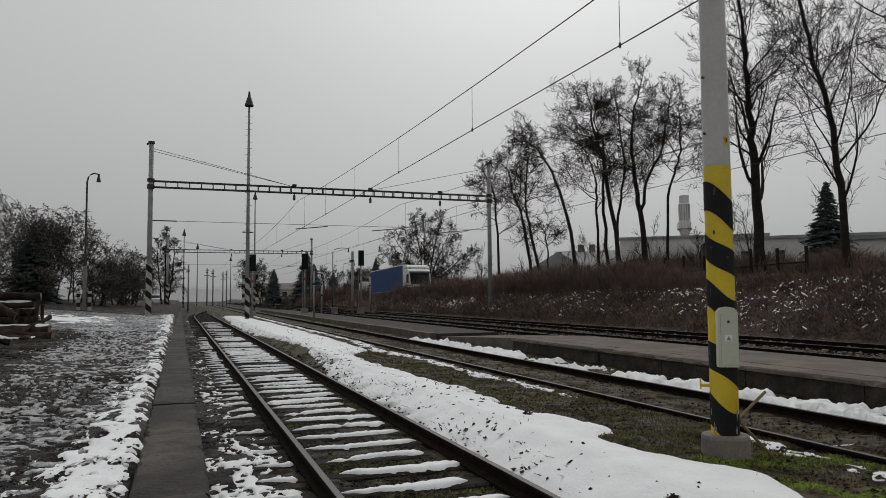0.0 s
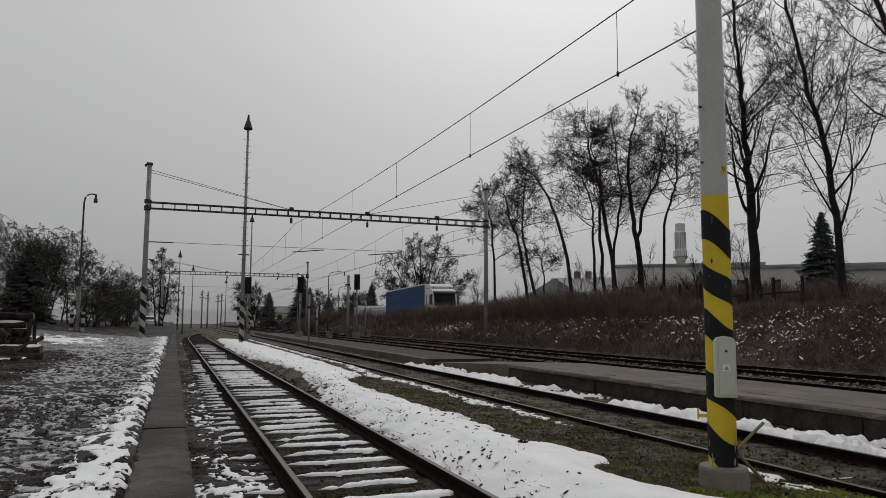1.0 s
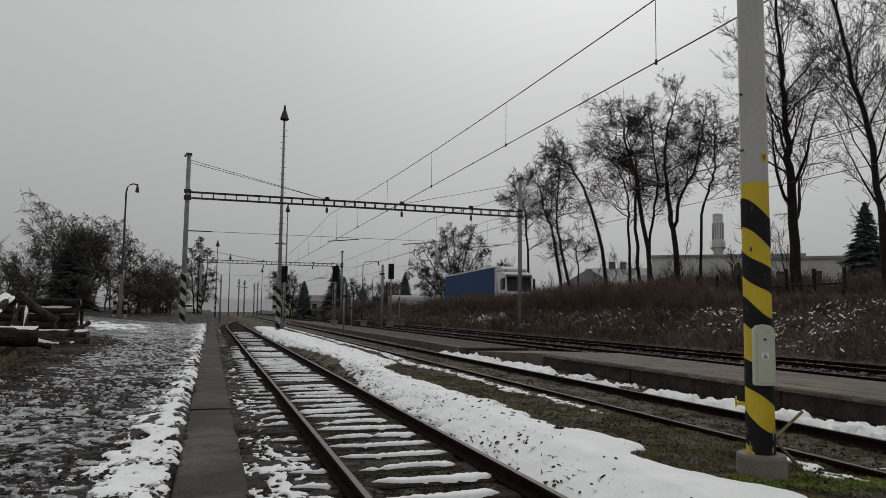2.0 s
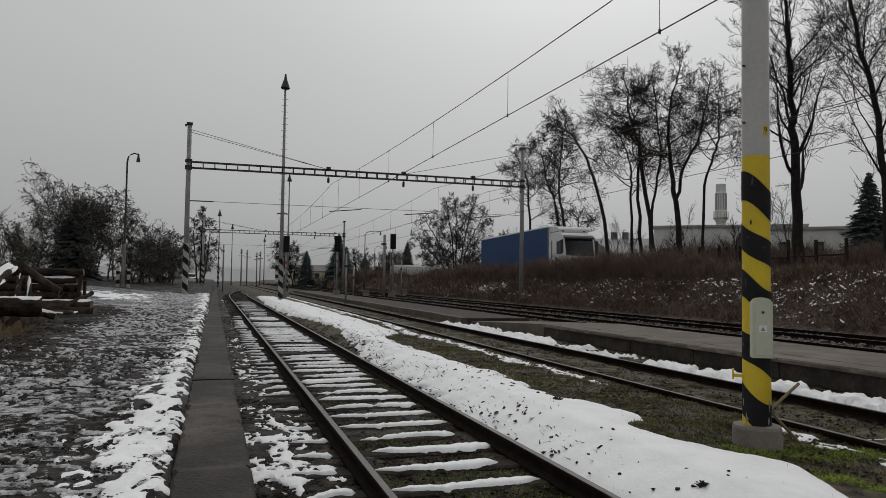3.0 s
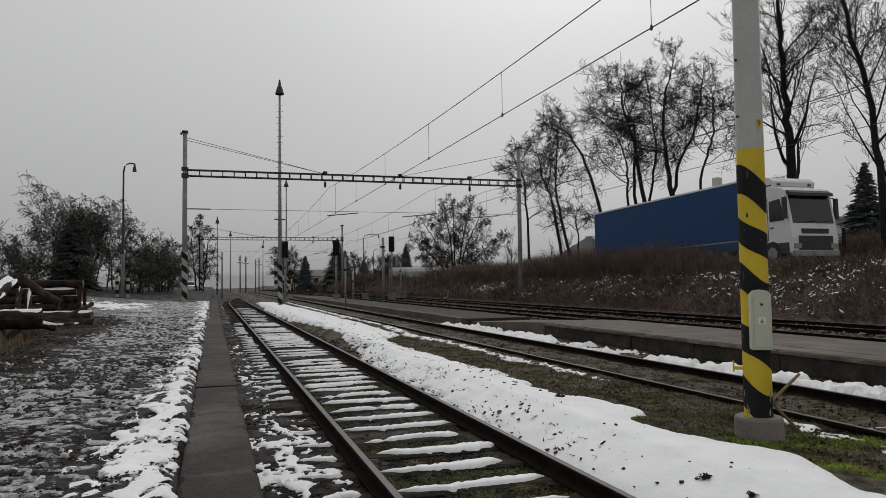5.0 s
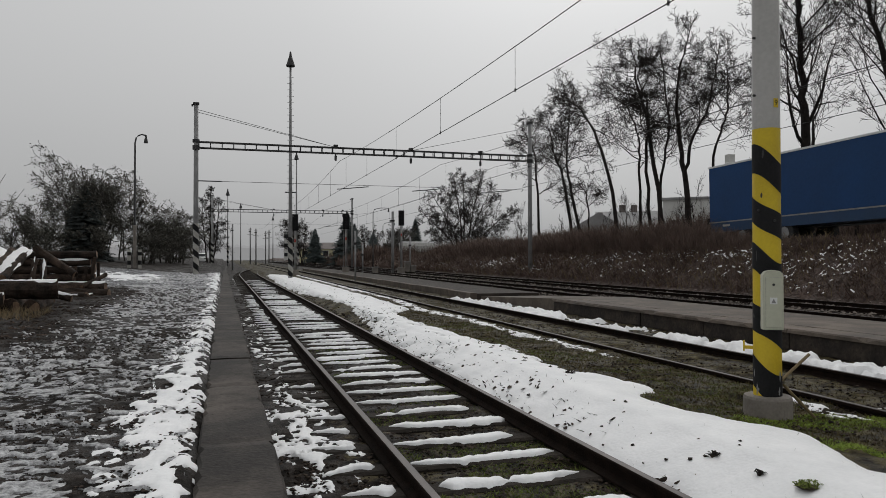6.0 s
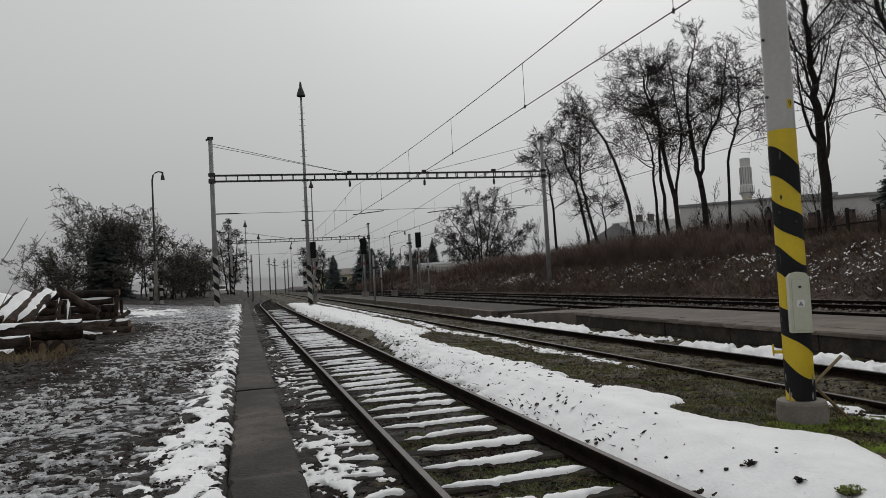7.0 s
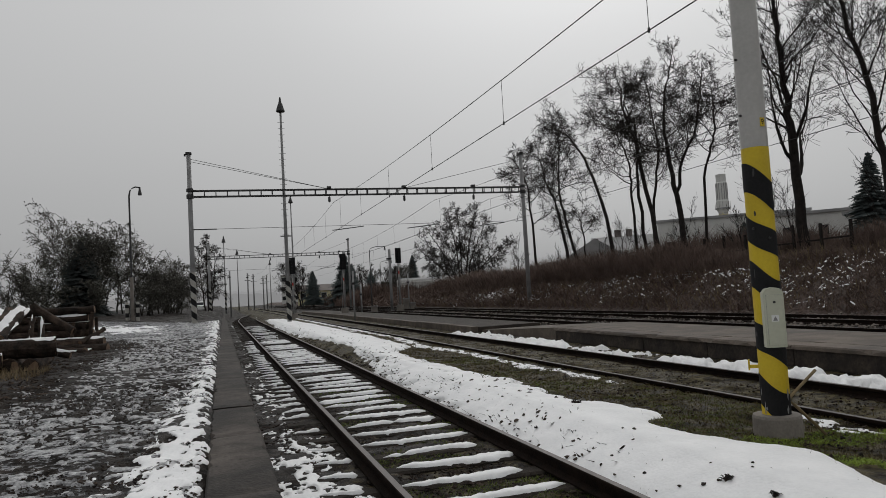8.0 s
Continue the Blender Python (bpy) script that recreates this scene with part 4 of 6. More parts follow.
for x, y, h in ((12.7, 62, 0.45), (16.6, 66, 0.9), (17.2, 66, 0.5)):
    o = empty("relay_cabinet", "small grey trackside relay cabinet", "cabinet", pose(x, y, 0.12))
    part("body", Shape().box(-0.25, 0.25, -0.2, 0.2, -0.1, h), M_CONC, o, bevel=0.03)
    part("roof", Shape().box(-0.29, 0.29, -0.24, 0.24, h, h + 0.05), M_STEEL, o)

# ---- trees and scrub ----


class Tree:
    def __init__(self, seed):
        self.r = random.Random(seed)
        self.wood, self.twig = Shape(), Shape()

    def limb(self, p, d, length, r, level, spec):
        rnd = self.r
        n = max(3, int(length / spec["seg"][min(level, 3)]))
        pts, rad = [p.copy()], [r]
        cur, dirn = p.copy(), d.normalized()
        for i in range(n):
            w = spec["wob"][min(level, 4)]
            dirn = (dirn + Vector((rnd.gauss(0, w), rnd.gauss(0, w), rnd.gauss(0, w) + spec["up"][min(level, 4)]))).normalized()
            cur = cur + dirn * (length / n)
            pts.append(cur.copy())
            rad.append(max(r * (1 - (i + 1) / n * spec["taper"]), spec["rmin"]))
        sh = self.wood if level < spec.get("wood", 2) else self.twig
        sh.tube(pts, rad, (9, 6, 4, 3, 3, 3)[min(level, 5)], caps=level < 1)
        if level >= spec["levels"]:
            return
        kids = spec["kids"][level]
        kids = rnd.randint(*kids)
        base = spec["from"][level]
        for k in range(kids):
            t = base + (1 - base) * ((k + rnd.random()) / kids)
            i = min(int(t * n), n - 1)
            q = pts[i].lerp(pts[i + 1], t * n - i)
            axis = (pts[i + 1] - pts[i]).normalized()
            side = axis.orthogonal().normalized()
            side.rotate(Matrix.Rotation(rnd.uniform(0, 6.283), 3, axis))
            ang = radians(rnd.uniform(*spec["ang"][level]))
            nd = axis * math.cos(ang) + side * math.sin(ang)
            ln = length * rnd.uniform(*spec["len"][level]) * (1.15 - 0.5 * t * spec["cone"])
            self.limb(q, nd, ln, max(rad[i] * rnd.uniform(*spec["ratio"]), spec["rmin"]), level + 1, spec)

    def done(self, name, label, m, group, wood=None, twig=None):
        o = empty(name, label, "tree", m, group)
        part("trunk", self.wood, wood or M_BARK, o, smooth=True)
        part("crown", self.twig, twig or M_TWIG, o)
        return o


SCRUB = dict(levels=4, seg=(0.8, 0.6, 0.4, 0.3), wob=(0.1, 0.15, 0.2, 0.25, 0.25), up=(0.04, 0.06, 0.02, 0, 0), taper=0.75, rmin=0.014, ratio=(0.45, 0.65),
             kids=((6, 8), (5, 7), (4, 6), (3, 4), (2, 3)), ang=((20, 55), (25, 60), (30, 70), (30, 75), (30, 80)), **{"from": (0.15, 0.2, 0.2, 0.2, 0.2)},
             len=((0.4, 0.65), (0.4, 0.6), (0.4, 0.6), (0.4, 0.6), (0.4, 0.6)), cone=0.5)


SAPLING = dict(SCRUB, wood=1, levels=3, kids=((5, 7), (4, 5), (3, 4), (2, 3)), ang=((15, 35), (18, 40), (20, 45), (25, 50)), up=(0.04, 0.1, 0.08, 0.06, 0.05), wob=(0.05, 0.08, 0.1, 0.12, 0.12), rmin=0.01)
BUSHY = dict(SCRUB, kids=((5, 6), (4, 5), (3, 4), (3, 4), (2, 3)))


def tree(name, label, spec, seed, x, y, z, height, r, lean=(0, 0), group="bare trees"):
    t = Tree(seed)
    t.limb(Vector((0, 0, -0.3)), Vector((lean[0], lean[1], 1)), height, r, 0, spec)
    return t.done(name, label, pose(x, y, z), group)


def tz(x, y):
    return float(land(x, y))


BOUGH = dict(levels=4, seg=(0.8, 0.5, 0.32, 0.25), wob=(0.1, 0.17, 0.22, 0.24, 0.25), up=(0.0, 0.05, 0.045, 0.03, 0.02), taper=0.82, rmin=0.0115, ratio=(0.58, 0.8),
             kids=(0, (6, 7), (5, 6), (3, 4)), ang=(0, (28, 62), (30, 70), (30, 75)), **{"from": (0, 0.25, 0.15, 0.15)},
             len=(0, (0.34, 0.56), (0.4, 0.6), (0.42, 0.62)), cone=0.4)
SWEEP = dict(levels=4, seg=(1.2, 0.7, 0.5, 0.4), wob=(0.04, 0.12, 0.14, 0.14, 0.15), up=(0.0, 0.11, 0.12, 0.09, 0.06), taper=0.85, rmin=0.0088, ratio=(0.26, 0.44),
             kids=(0, (8, 11), (5, 7), (3, 5)), ang=(0, (25, 60), (25, 55), (25, 60)), **{"from": (0, 0.15, 0.15, 0.2)},
             len=(0, (0.26, 0.46), (0.34, 0.52), (0.4, 0.6)), cone=0.8)


def smooth_path(pts, per=6):
    """A curve that glides through its knots."""
    pts = [Vector(p) for p in pts]
    out = []
    for i in range(len(pts) - 1):
        a, b, c, d = pts[max(i - 1, 0)], pts[i], pts[i + 1], pts[min(i + 2, len(pts) - 1)]
        for k in range(per):
            t = k / per
            out.append(0.5 * (2 * b + (c - a) * t + (2 * a - 5 * b + 4 * c - d) * t * t + (3 * b - a - 3 * c + d) * t**3))
    return out + [pts[-1]]


def grow_stem(t, knots, r0, r1, start, count, reach, spec, ang=(35, 70), flat=0.0, girth=(0.36, 0.6)):
    """A leaning stem with boughs from the share start of its length upwards; reach: the boughs' length below and at the top."""
    rnd = t.r
    pts = smooth_path(knots)
    n = len(pts) - 1
    pts = [p + Vector((rnd.gauss(0, 0.05), rnd.gauss(0, 0.05), 0)) if 0 < i < n else p for i, p in enumerate(pts)]
    rad = [r0 + (r1 - r0) * (i / n) ** 0.8 for i in range(n + 1)]
    rad[0] *= 1.3
    t.wood.tube(pts, rad, 9)
    for k in range(count):
        u = start + (1 - start) * (k + rnd.random()) / count
        i = min(int(u * n), n - 1)
        p = pts[i].lerp(pts[i + 1], u * n - i)
        axis = (pts[i + 1] - pts[i]).normalized()
        side = axis.orthogonal().normalized()
        side.rotate(Matrix.Rotation(2.4 * k + rnd.uniform(-0.6, 0.6), 3, axis))
        a = radians(rnd.uniform(*ang))
        d = axis * math.cos(a) + side * math.sin(a)
        d.z *= 1 - flat
        v = (u - start) / (1 - start)
        t.limb(p, d, (reach[0] + (reach[1] - reach[0]) * v) * rnd.uniform(0.75, 1.2), max(rad[i] * rnd.uniform(*girth), 0.025), 1, spec)
    t.limb(pts[-1], pts[-1] - pts[-2], reach[1] * 0.8, r1, 1, spec)


LOC_LABEL = "bare dark locust tree with a flat spreading crown on the embankment"
# each tree: seed, foot, then its stems as (radius, share of bare stem, knots (across, along, above the foot))
LOCUSTS = (
    (1, 31.4, 68.3, ((0.16, 0.4, ((0, 0, 0), (0.1, 0.8, 6.6), (0, 1.4, 11.0), (-0.2, 3.0, 13.2))),)),
    (2, 31.0, 60.0, ((0.19, 0.5, ((0, 0, 0), (0, 1.9, 6.9), (0, 3.8, 9.8), (-0.3, 4.8, 13.2))), (0.17, 0.5, ((0.2, -1.9, 0), (0.1, 1.1, 6.9), (0.3, 2.0, 10.0), (0.4, 1.6, 13.4))))),
    (3, 31.2, 57.9, ((0.09, 0.6, ((0, 0, 0), (0, -0.3, 3.6), (-0.1, -0.1, 5.6))),)),
    (4, 31.0, 51.8, ((0.19, 0.58, ((0, 0, 0), (0, 2.5, 7.9), (-0.2, 6.2, 12.9), (-0.4, 9.4, 14.6))),)),
    (5, 30.9, 48.8, ((0.13, 0.45, ((0, 0, 0), (0, 0.1, 5.7), (0, 0.2, 9.0), (0, 2.4, 12.5))), (0.16, 0.5, ((0.3, -1.2, 0), (0.2, -0.5, 7.4), (0.3, -0.8, 10.6), (0.2, 0.6, 14.0))))),
    (6, 30.8, 45.3, ((0.2, 0.5, ((0, 0, 0), (0, 2.1, 9.6), (-0.2, 3.6, 13.2), (0, 3.8, 14.8))), (0.14, 0.5, ((0.3, 1.3, 0), (0.3, 1.1, 5.0), (0.3, 0, 9.0), (0.3, 0.8, 14.2))))),
    (7, 30.7, 42.1, ((0.24, 0.52, ((0, 0, 0), (0, 0.8, 5.5), (0, 1.5, 9.0), (0, 1.5, 12.0), (0, 0.5, 14.4))), (0.14, 0.4, ((0, 0.7, 4.9), (0.1, 0.1, 7.6), (0.2, -1.5, 9.6), (0.2, -2.4, 12.4))))),
    (8, 31.0, 40.5, ((0.11, 0.5, ((0, 0, 0), (0, -0.4, 6.2), (0.1, -1.6, 8.8), (0, -1.8, 10.8))),)),
)
for seed, x, y, stems in LOCUSTS:
    t = Tree(seed)
    for r, bare_part, knots in stems:
        tall = knots[-1][2]
        grow_stem(t, knots, r, 0.05, bare_part - 0.08, 5 + int(tall * 0.52), (2.7 + tall * 0.09, 1.5 + tall * 0.04), dict(BOUGH, rmin=0.0115 * math.sqrt(y / 46)), (35, 75), 0.3)
    t.done("locust_tree", LOC_LABEL, pose(x, y, tz(x, y) - 0.2), "row of locust trees")
t = Tree(21)
for k, (off, tall) in enumerate(((-5.2, 5.6), (-3.6, 8.2), (-1.7, 10.2), (0.1, 10.8), (1.6, 10.4), (3.4, 8.8), (5.0, 6.2))):
    knots = ((0.25 * (k - 3), -0.08 * (k - 3), 0), (off * 0.4 * 0.95, -off * 0.4 * 0.32 + (-0.6, 0.5)[k % 2], tall * 0.5), (off * 0.95, -off * 0.32 + (-1.2, 0.9)[k % 2], tall))
    grow_stem(t, knots, 0.14, 0.05, 0.3, 11, (2.8, 1.9), dict(BOUGH, rmin=0.0165), flat=0.25)
t.done("locust_tree", "bare broad-crowned tree of several fanning stems beside the road", pose(31.2, 92.0, tz(31.2, 92) - 0.2), "row of locust trees")
POP_LABEL = "tall bare poplar with ascending limbs behind the road"
POPLARS = (
    (31, 30.6, 31.6, 0.32, ((0, 0, 0), (0, 0.3, 7.0), (0, 0.5, 10.0), (0, 0.9, 14.2), (0, 1.2, 21.0))),
    (32, 30.8, 26.1, 0.215, ((0, 0, 0), (0, 0.5, 4.8), (0, 1.0, 8.9), (0, 1.8, 11.9), (0.1, 3.0, 17.3), (0.1, 3.8, 21.0))),
    (33, 31.2, 21.0, 0.26, ((0, 0, 0), (0, 0.6, 6.0), (0, 2.0, 11.0), (0, 3.6, 17.0), (0, 4.6, 21.0))),
)
for seed, x, y, r, knots in POPLARS:
    t = Tree(seed)
    grow_stem(t, knots, r, 0.05, 0.15, 27, (6.0, 3.4), SWEEP, (30, 62), 0.0, (0.28, 0.46))
    t.done("poplar_tree", POP_LABEL, pose(x, y, tz(x, y) - 0.2), "tall poplars")


def spruce(x, y, z, h, w, seed, label, needles=None):
    """A conifer of drooping tiers, each of many needle-bearing twigs."""
    rnd = random.Random(seed)
    o = empty("spruce", label, "tree", pose(x, y, z), "conifers")
    part("trunk", Shape().tube([(0, 0, -0.2), (0, 0, h)], [0.14, 0.02], 8), M_BARK, o)
    s = Shape()
    tiers = int(h / 0.17)
    for i in range(tiers):
        zz = 0.5 + (h - 0.5) * i / tiers
        rr = w * (1 - zz / h) ** 0.85 * rnd.uniform(0.85, 1.1) + 0.06
        for k in range(20):
            a = rnd.uniform(0, 6.283)
            ln = rr * rnd.uniform(0.65, 1.1)
            tip = Vector((math.cos(a) * ln, math.sin(a) * ln, zz - 0.25 * ln + rnd.uniform(-0.05, 0.1)))
            side = Vector((-math.sin(a), math.cos(a), 0))
            root = Vector((0, 0, zz))
            q = len(s.v)
            m1 = root.lerp(tip, 0.55) + Vector((0, 0, 0.08))
            for v in (root, m1 + side * 0.22 * ln + Vector((0, 0, -0.12)), m1, m1 - side * 0.22 * ln + Vector((0, 0, -0.12)), tip):
                s.v.append(tuple(v))
            s.f += [(q, q + 1, q + 2), (q, q + 2, q + 3), (q + 1, q + 4, q + 2), (q + 2, q + 4, q + 3)]
            for j in range(5):
                b = root.lerp(tip, rnd.uniform(0.3, 1))
                e = b + Vector((rnd.uniform(-0.2, 0.2), rnd.uniform(-0.2, 0.2), rnd.uniform(-0.22, 0.02))) * (0.5 + ln * 0.5)
                q = len(s.v)
                s.v += [tuple(b + Vector((0, 0, 0.03))), tuple(b - Vector((0, 0, 0.05))), tuple(e)]
                s.f.append((q, q + 1, q + 2))
    part("needles", s, needles or M_SPRUCE, o)
    return o


spruce(41.5, 36.9, 2.0, 7.2, 2.7, 1, "blue-grey spruce in a garden behind the road")
spruce(43.0, 51.0, 2.0, 4.0, 1.2, 2, "small spruce in front of a pale building")
for i, (x, y, h, w) in enumerate(((19.9, 120, 8.8, 4.0), (21.8, 124, 7.0, 2.6), (37, 140, 9.0, 3.0), (15.5, 128, 6.2, 2.6), (24.5, 121, 5.5, 2.4))):
    spruce(x, y, 0.3, h, w, 40 + i, "distant dark spruce beside the line")


def leafy_bush(name, label, x, y, z, h, w, seed, leaves=2600, mat=None):
    """Scrub of several stems with withered leaf clumps at the twig ends."""
    rnd = random.Random(seed)
    t = Tree(seed)
    for k in range(rnd.randint(3, 5)):
        t.limb(Vector((rnd.uniform(-w, w) * 0.35, rnd.uniform(-w, w) * 0.35, -0.2)), Vector((rnd.uniform(-0.35, 0.35), rnd.uniform(-0.35, 0.35), 1)), h * rnd.uniform(0.6, 0.8), 0.07, 0, BUSHY)
    o = t.done(name, label, pose(x, y, z), "scrub trees", M_SCRUB, M_SCRUB)
    tips = t.twig.v
    s = Shape()
    for k in range(leaves):
        if k % 9 == 0:
            heart = Vector(rnd.choice(tips))
        p = heart + Vector((rnd.gauss(0, 0.17), rnd.gauss(0, 0.17), rnd.gauss(0, 0.11)))
        a, b = [Vector((rnd.gauss(0, 1), rnd.gauss(0, 1), rnd.gauss(0, 0.6))).normalized() * rnd.uniform(0.05, 0.12) for _ in range(2)]
        q = len(s.v)
        s.v += [tuple(p + a), tuple(p + b * 0.6), tuple(p - a), tuple(p - b * 0.6)]
        s.f.append((q, q + 1, q + 2, q + 3))
    part("withered_leaves", s, mat or M_BUSH, o)
    return o


bushes = [leafy_bush("scrub_tree", "dense dark scrub tree with withered leaves at the yard's edge", 0, 0, 0, h, w, 60 + i, n) for i, (h, w, n) in enumerate(((7.1, 3, 2700), (6.2, 2.6, 2300), (4.6, 2.4, 2000), (2.8, 2.2, 1800)))]
spots = [(-14.9, 62, 2), (-11.4, 58, 0), (-10.2, 62, 0), (-8.6, 60, 1), (-7.4, 66, 1), (-6.2, 64, 2), (-5.4, 70, 2), (-5.2, 76, 2), (-4.6, 84, 2),
         (-9.5, 56, 3), (-6.0, 60, 3), (-12, 55, 3), (-4.3, 74, 3), (-20.5, 60, 3)]
rnd = random.Random(77)
for i, (x, y, k) in enumerate(spots):
    m = pose(x, y, tz(x, y), 0, 0, rnd.uniform(0, 360))
    first = [j for j, s in enumerate(spots) if s[2] == k][0] == i
    if first:
        bushes[k].matrix_basis = m
    else:
        copy_thing(bushes[k], m)
for x, y, k in ((29, 128, 2), (32, 125, 1), (36, 128, 2), (20, 118, 3), (24, 116, 3)):
    copy_thing(bushes[k], pose(x, y, 0.4, 0, 0, rnd.uniform(0, 360)))
spruce(-9.7, 57.5, 1.2, 5.6, 2.9, 9, "dark conifer among the scrub at the yard's edge", material("dark_needles", (0.03, 0.035, 0.034), (0.06, 0.068, 0.065), 0.95, 3, 30, 0.0, spec=0.2))
DROOP = dict(BOUGH, up=(0, 0.02, -0.08, -0.14, -0.2), wob=(0.05, 0.1, 0.12, 0.12, 0.12), rmin=0.016)
t = Tree(90)
for dx, dy, tall in ((0, 0, 10.2), (0.9, 0.5, 8.4), (-0.9, 0.4, 8.8)):
    grow_stem(t, ((dx * 0.4, dy, 0), (dx, dy, tall * 0.5), (dx * 1.2, dy, tall)), 0.14, 0.04, 0.15, 14, (2.2, 1.0), DROOP, (25, 55))
t.done("birch_tree", "bare drooping birch far along the line", pose(-1.8, 108, 0.4), "distant bare trees")
for i, (x, y, h) in enumerate(((11.8, 132, 6.4), (13.8, 134, 5.6), (26, 135, 5.6), (30, 130, 4.6), (41, 130, 5.2), (46, 128, 4.6), (34, 138, 5.4))):
    t = Tree(91 + i)
    for k in range(3):
        a = 2.1 * k + i
        grow_stem(t, ((0.2 * k, 0, 0), (math.cos(a) * h * 0.12, math.sin(a) * h * 0.12, h * 0.5), (math.cos(a) * h * 0.25, math.sin(a) * h * 0.25, h)), 0.14, 0.04, 0.25, 8, (2.2, 1.6), dict(BOUGH, rmin=0.011), flat=0.1)
    t.done("distant_tree", "bare rounded tree far along the line", pose(x, y, 0.3), "distant bare trees")

for i, (x, y, h) in enumerate(((33, 28.5, 4.5), (32.5, 34.5, 4.0), (34, 25.2, 5.0), (33.5, 38, 4.2), (32.5, 44, 3.6), (33.2, 55, 4.0), (30.4, 36.5, 2.6), (30.6, 42.8, 2.4), (30.3, 47.6, 2.8), (30.5, 53.6, 2.6), (30.6, 62.5, 2.8), (30.4, 71, 3.0), (31.0, 80, 3.0), (33.4, 64, 3.8), (32.6, 76, 4.2), (33, 84, 4.0))):
    tree("sapling", "thin bare sapling in the scrub behind the road", SAPLING, 140 + i, x, y, tz(x, y), h, 0.05, (0, 0), "saplings behind the road")

# far treeline silhouettes closing the view; an even grey glow stands in for mist
def haze_glow_woods(name, radius, low, high, tone, seed):
    m = bpy.data.materials.new(name)
    m.use_nodes = True
    n, l = m.node_tree.nodes, m.node_tree.links
    # haze is put into this flat emission tone; nothing here is a lamp
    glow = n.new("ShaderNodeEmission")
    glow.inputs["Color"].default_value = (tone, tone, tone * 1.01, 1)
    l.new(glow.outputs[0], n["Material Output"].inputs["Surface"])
    k = np.linspace(0, 1, 2400)
    a = np.radians(-75 + 190 * k)
    top = low + (high - low) * (0.45 * fbm(k * 30, k * 0 + seed, 3, seed) + 0.35 * vnoise(k * 150, k * 0 + 1.5, seed + 7) + 0.2 * vnoise(k * 700, k * 0 + 2.5, seed + 9))
    s = Shape()
    for q, h in zip(a, top):
        for z in (-3.0, float(h)):
            s.v.append((radius * math.sin(q), radius * math.cos(q), z))
    s.f = [(2 * i, 2 * i + 2, 2 * i + 3, 2 * i + 1) for i in range(2399)]
    return tagged(part(name, s, m), "silhouette of far woods, its mist painted as an even grey glow", "backdrop", kind="structure")


haze_glow_woods("backdrop", 330, 1, 8, 0.235, 3)
haze_glow_woods("backdrop", 520, 3, 15, 0.28, 8)

# brambles and dead stalks on the bank
def stalks(name, label, count, area, height, mat, seed, spread=0.5, width=0.007, low=((0, 1), (1, 1))):
    rnd = random.Random(seed)
    s = Shape()
    spots = np.array([(rnd.uniform(area[0], area[1]), area[2] + (area[3] - area[2]) * rnd.random() ** 1.4) for _ in range(count)])
    heights = land(*spots.T)
    vary = (0.35 + 1.3 * fbm(spots[:, 0] * 0.25, spots[:, 1] * 0.3, 2, seed)) * np.interp(spots[:, 1], low[0], low[1])
    for (x, y), g, v in zip(spots.tolist(), heights.tolist(), vary.tolist()):
        z = g - 0.05
        h = height * rnd.uniform(0.35, 1.15) * v
        a, b = rnd.gauss(0, spread) * h, rnd.gauss(0, spread) * h
        q = len(s.v)
        w = width * (1 + y / 30)
        c = rnd.uniform(0, 3.14)
        ux, uy = math.cos(c) * w, math.sin(c) * w
        s.v += [(x - ux, y - uy, z), (x + ux, y + uy, z), (x + a * 0.4 + ux, y + b * 0.4 + uy, z + h * 0.65), (x + a * 0.4 - ux, y + b * 0.4 - uy, z + h * 0.65), (x + a, y + b, z + h * (0.95 if abs(a) < h * 0.5 else 0.6))]
        s.f += [(q, q + 1, q + 2, q + 3), (q + 3, q + 2, q + 4)]
    return tagged(part(name, s, mat), label, "undergrowth", kind="stuff")


stalks("bank_brambles", "tangled brown brambles and dead stalks covering the bank", 52000, (18.5, 22.2, 8, 100), 0.6, M_BRUSH, 3, 1.3, low=((24, 38), (0.6, 1.0)))
stalks("bank_straw", "pale dead grass stalks among the brambles", 5000, (18.4, 22.2, 8, 80), 0.5, M_STRAW, 4, 0.6, 0.005)
stalks("crest_scrub", "tall brown scrub along the crest of the bank", 40000, (20.8, 22.3, 12, 110), 1.6, M_BRUSH, 5, 0.4, 0.005, low=((24, 31, 60, 80), (0.2, 1.0, 1.0, 0.6)))
stalks("verge_scrub", "brown scrub under the trees behind the road", 36000, (29.8, 34, 15, 110), 2.1, M_BRUSH, 6, 0.4, 0.007, low=((22, 34), (0.35, 1.0)))
stalks("far_scrub", "dark scrub at the far end of the yard", 9000, (17.6, 30, 100, 135), 2.0, M_BRUSH, 7, 0.3, 0.012)

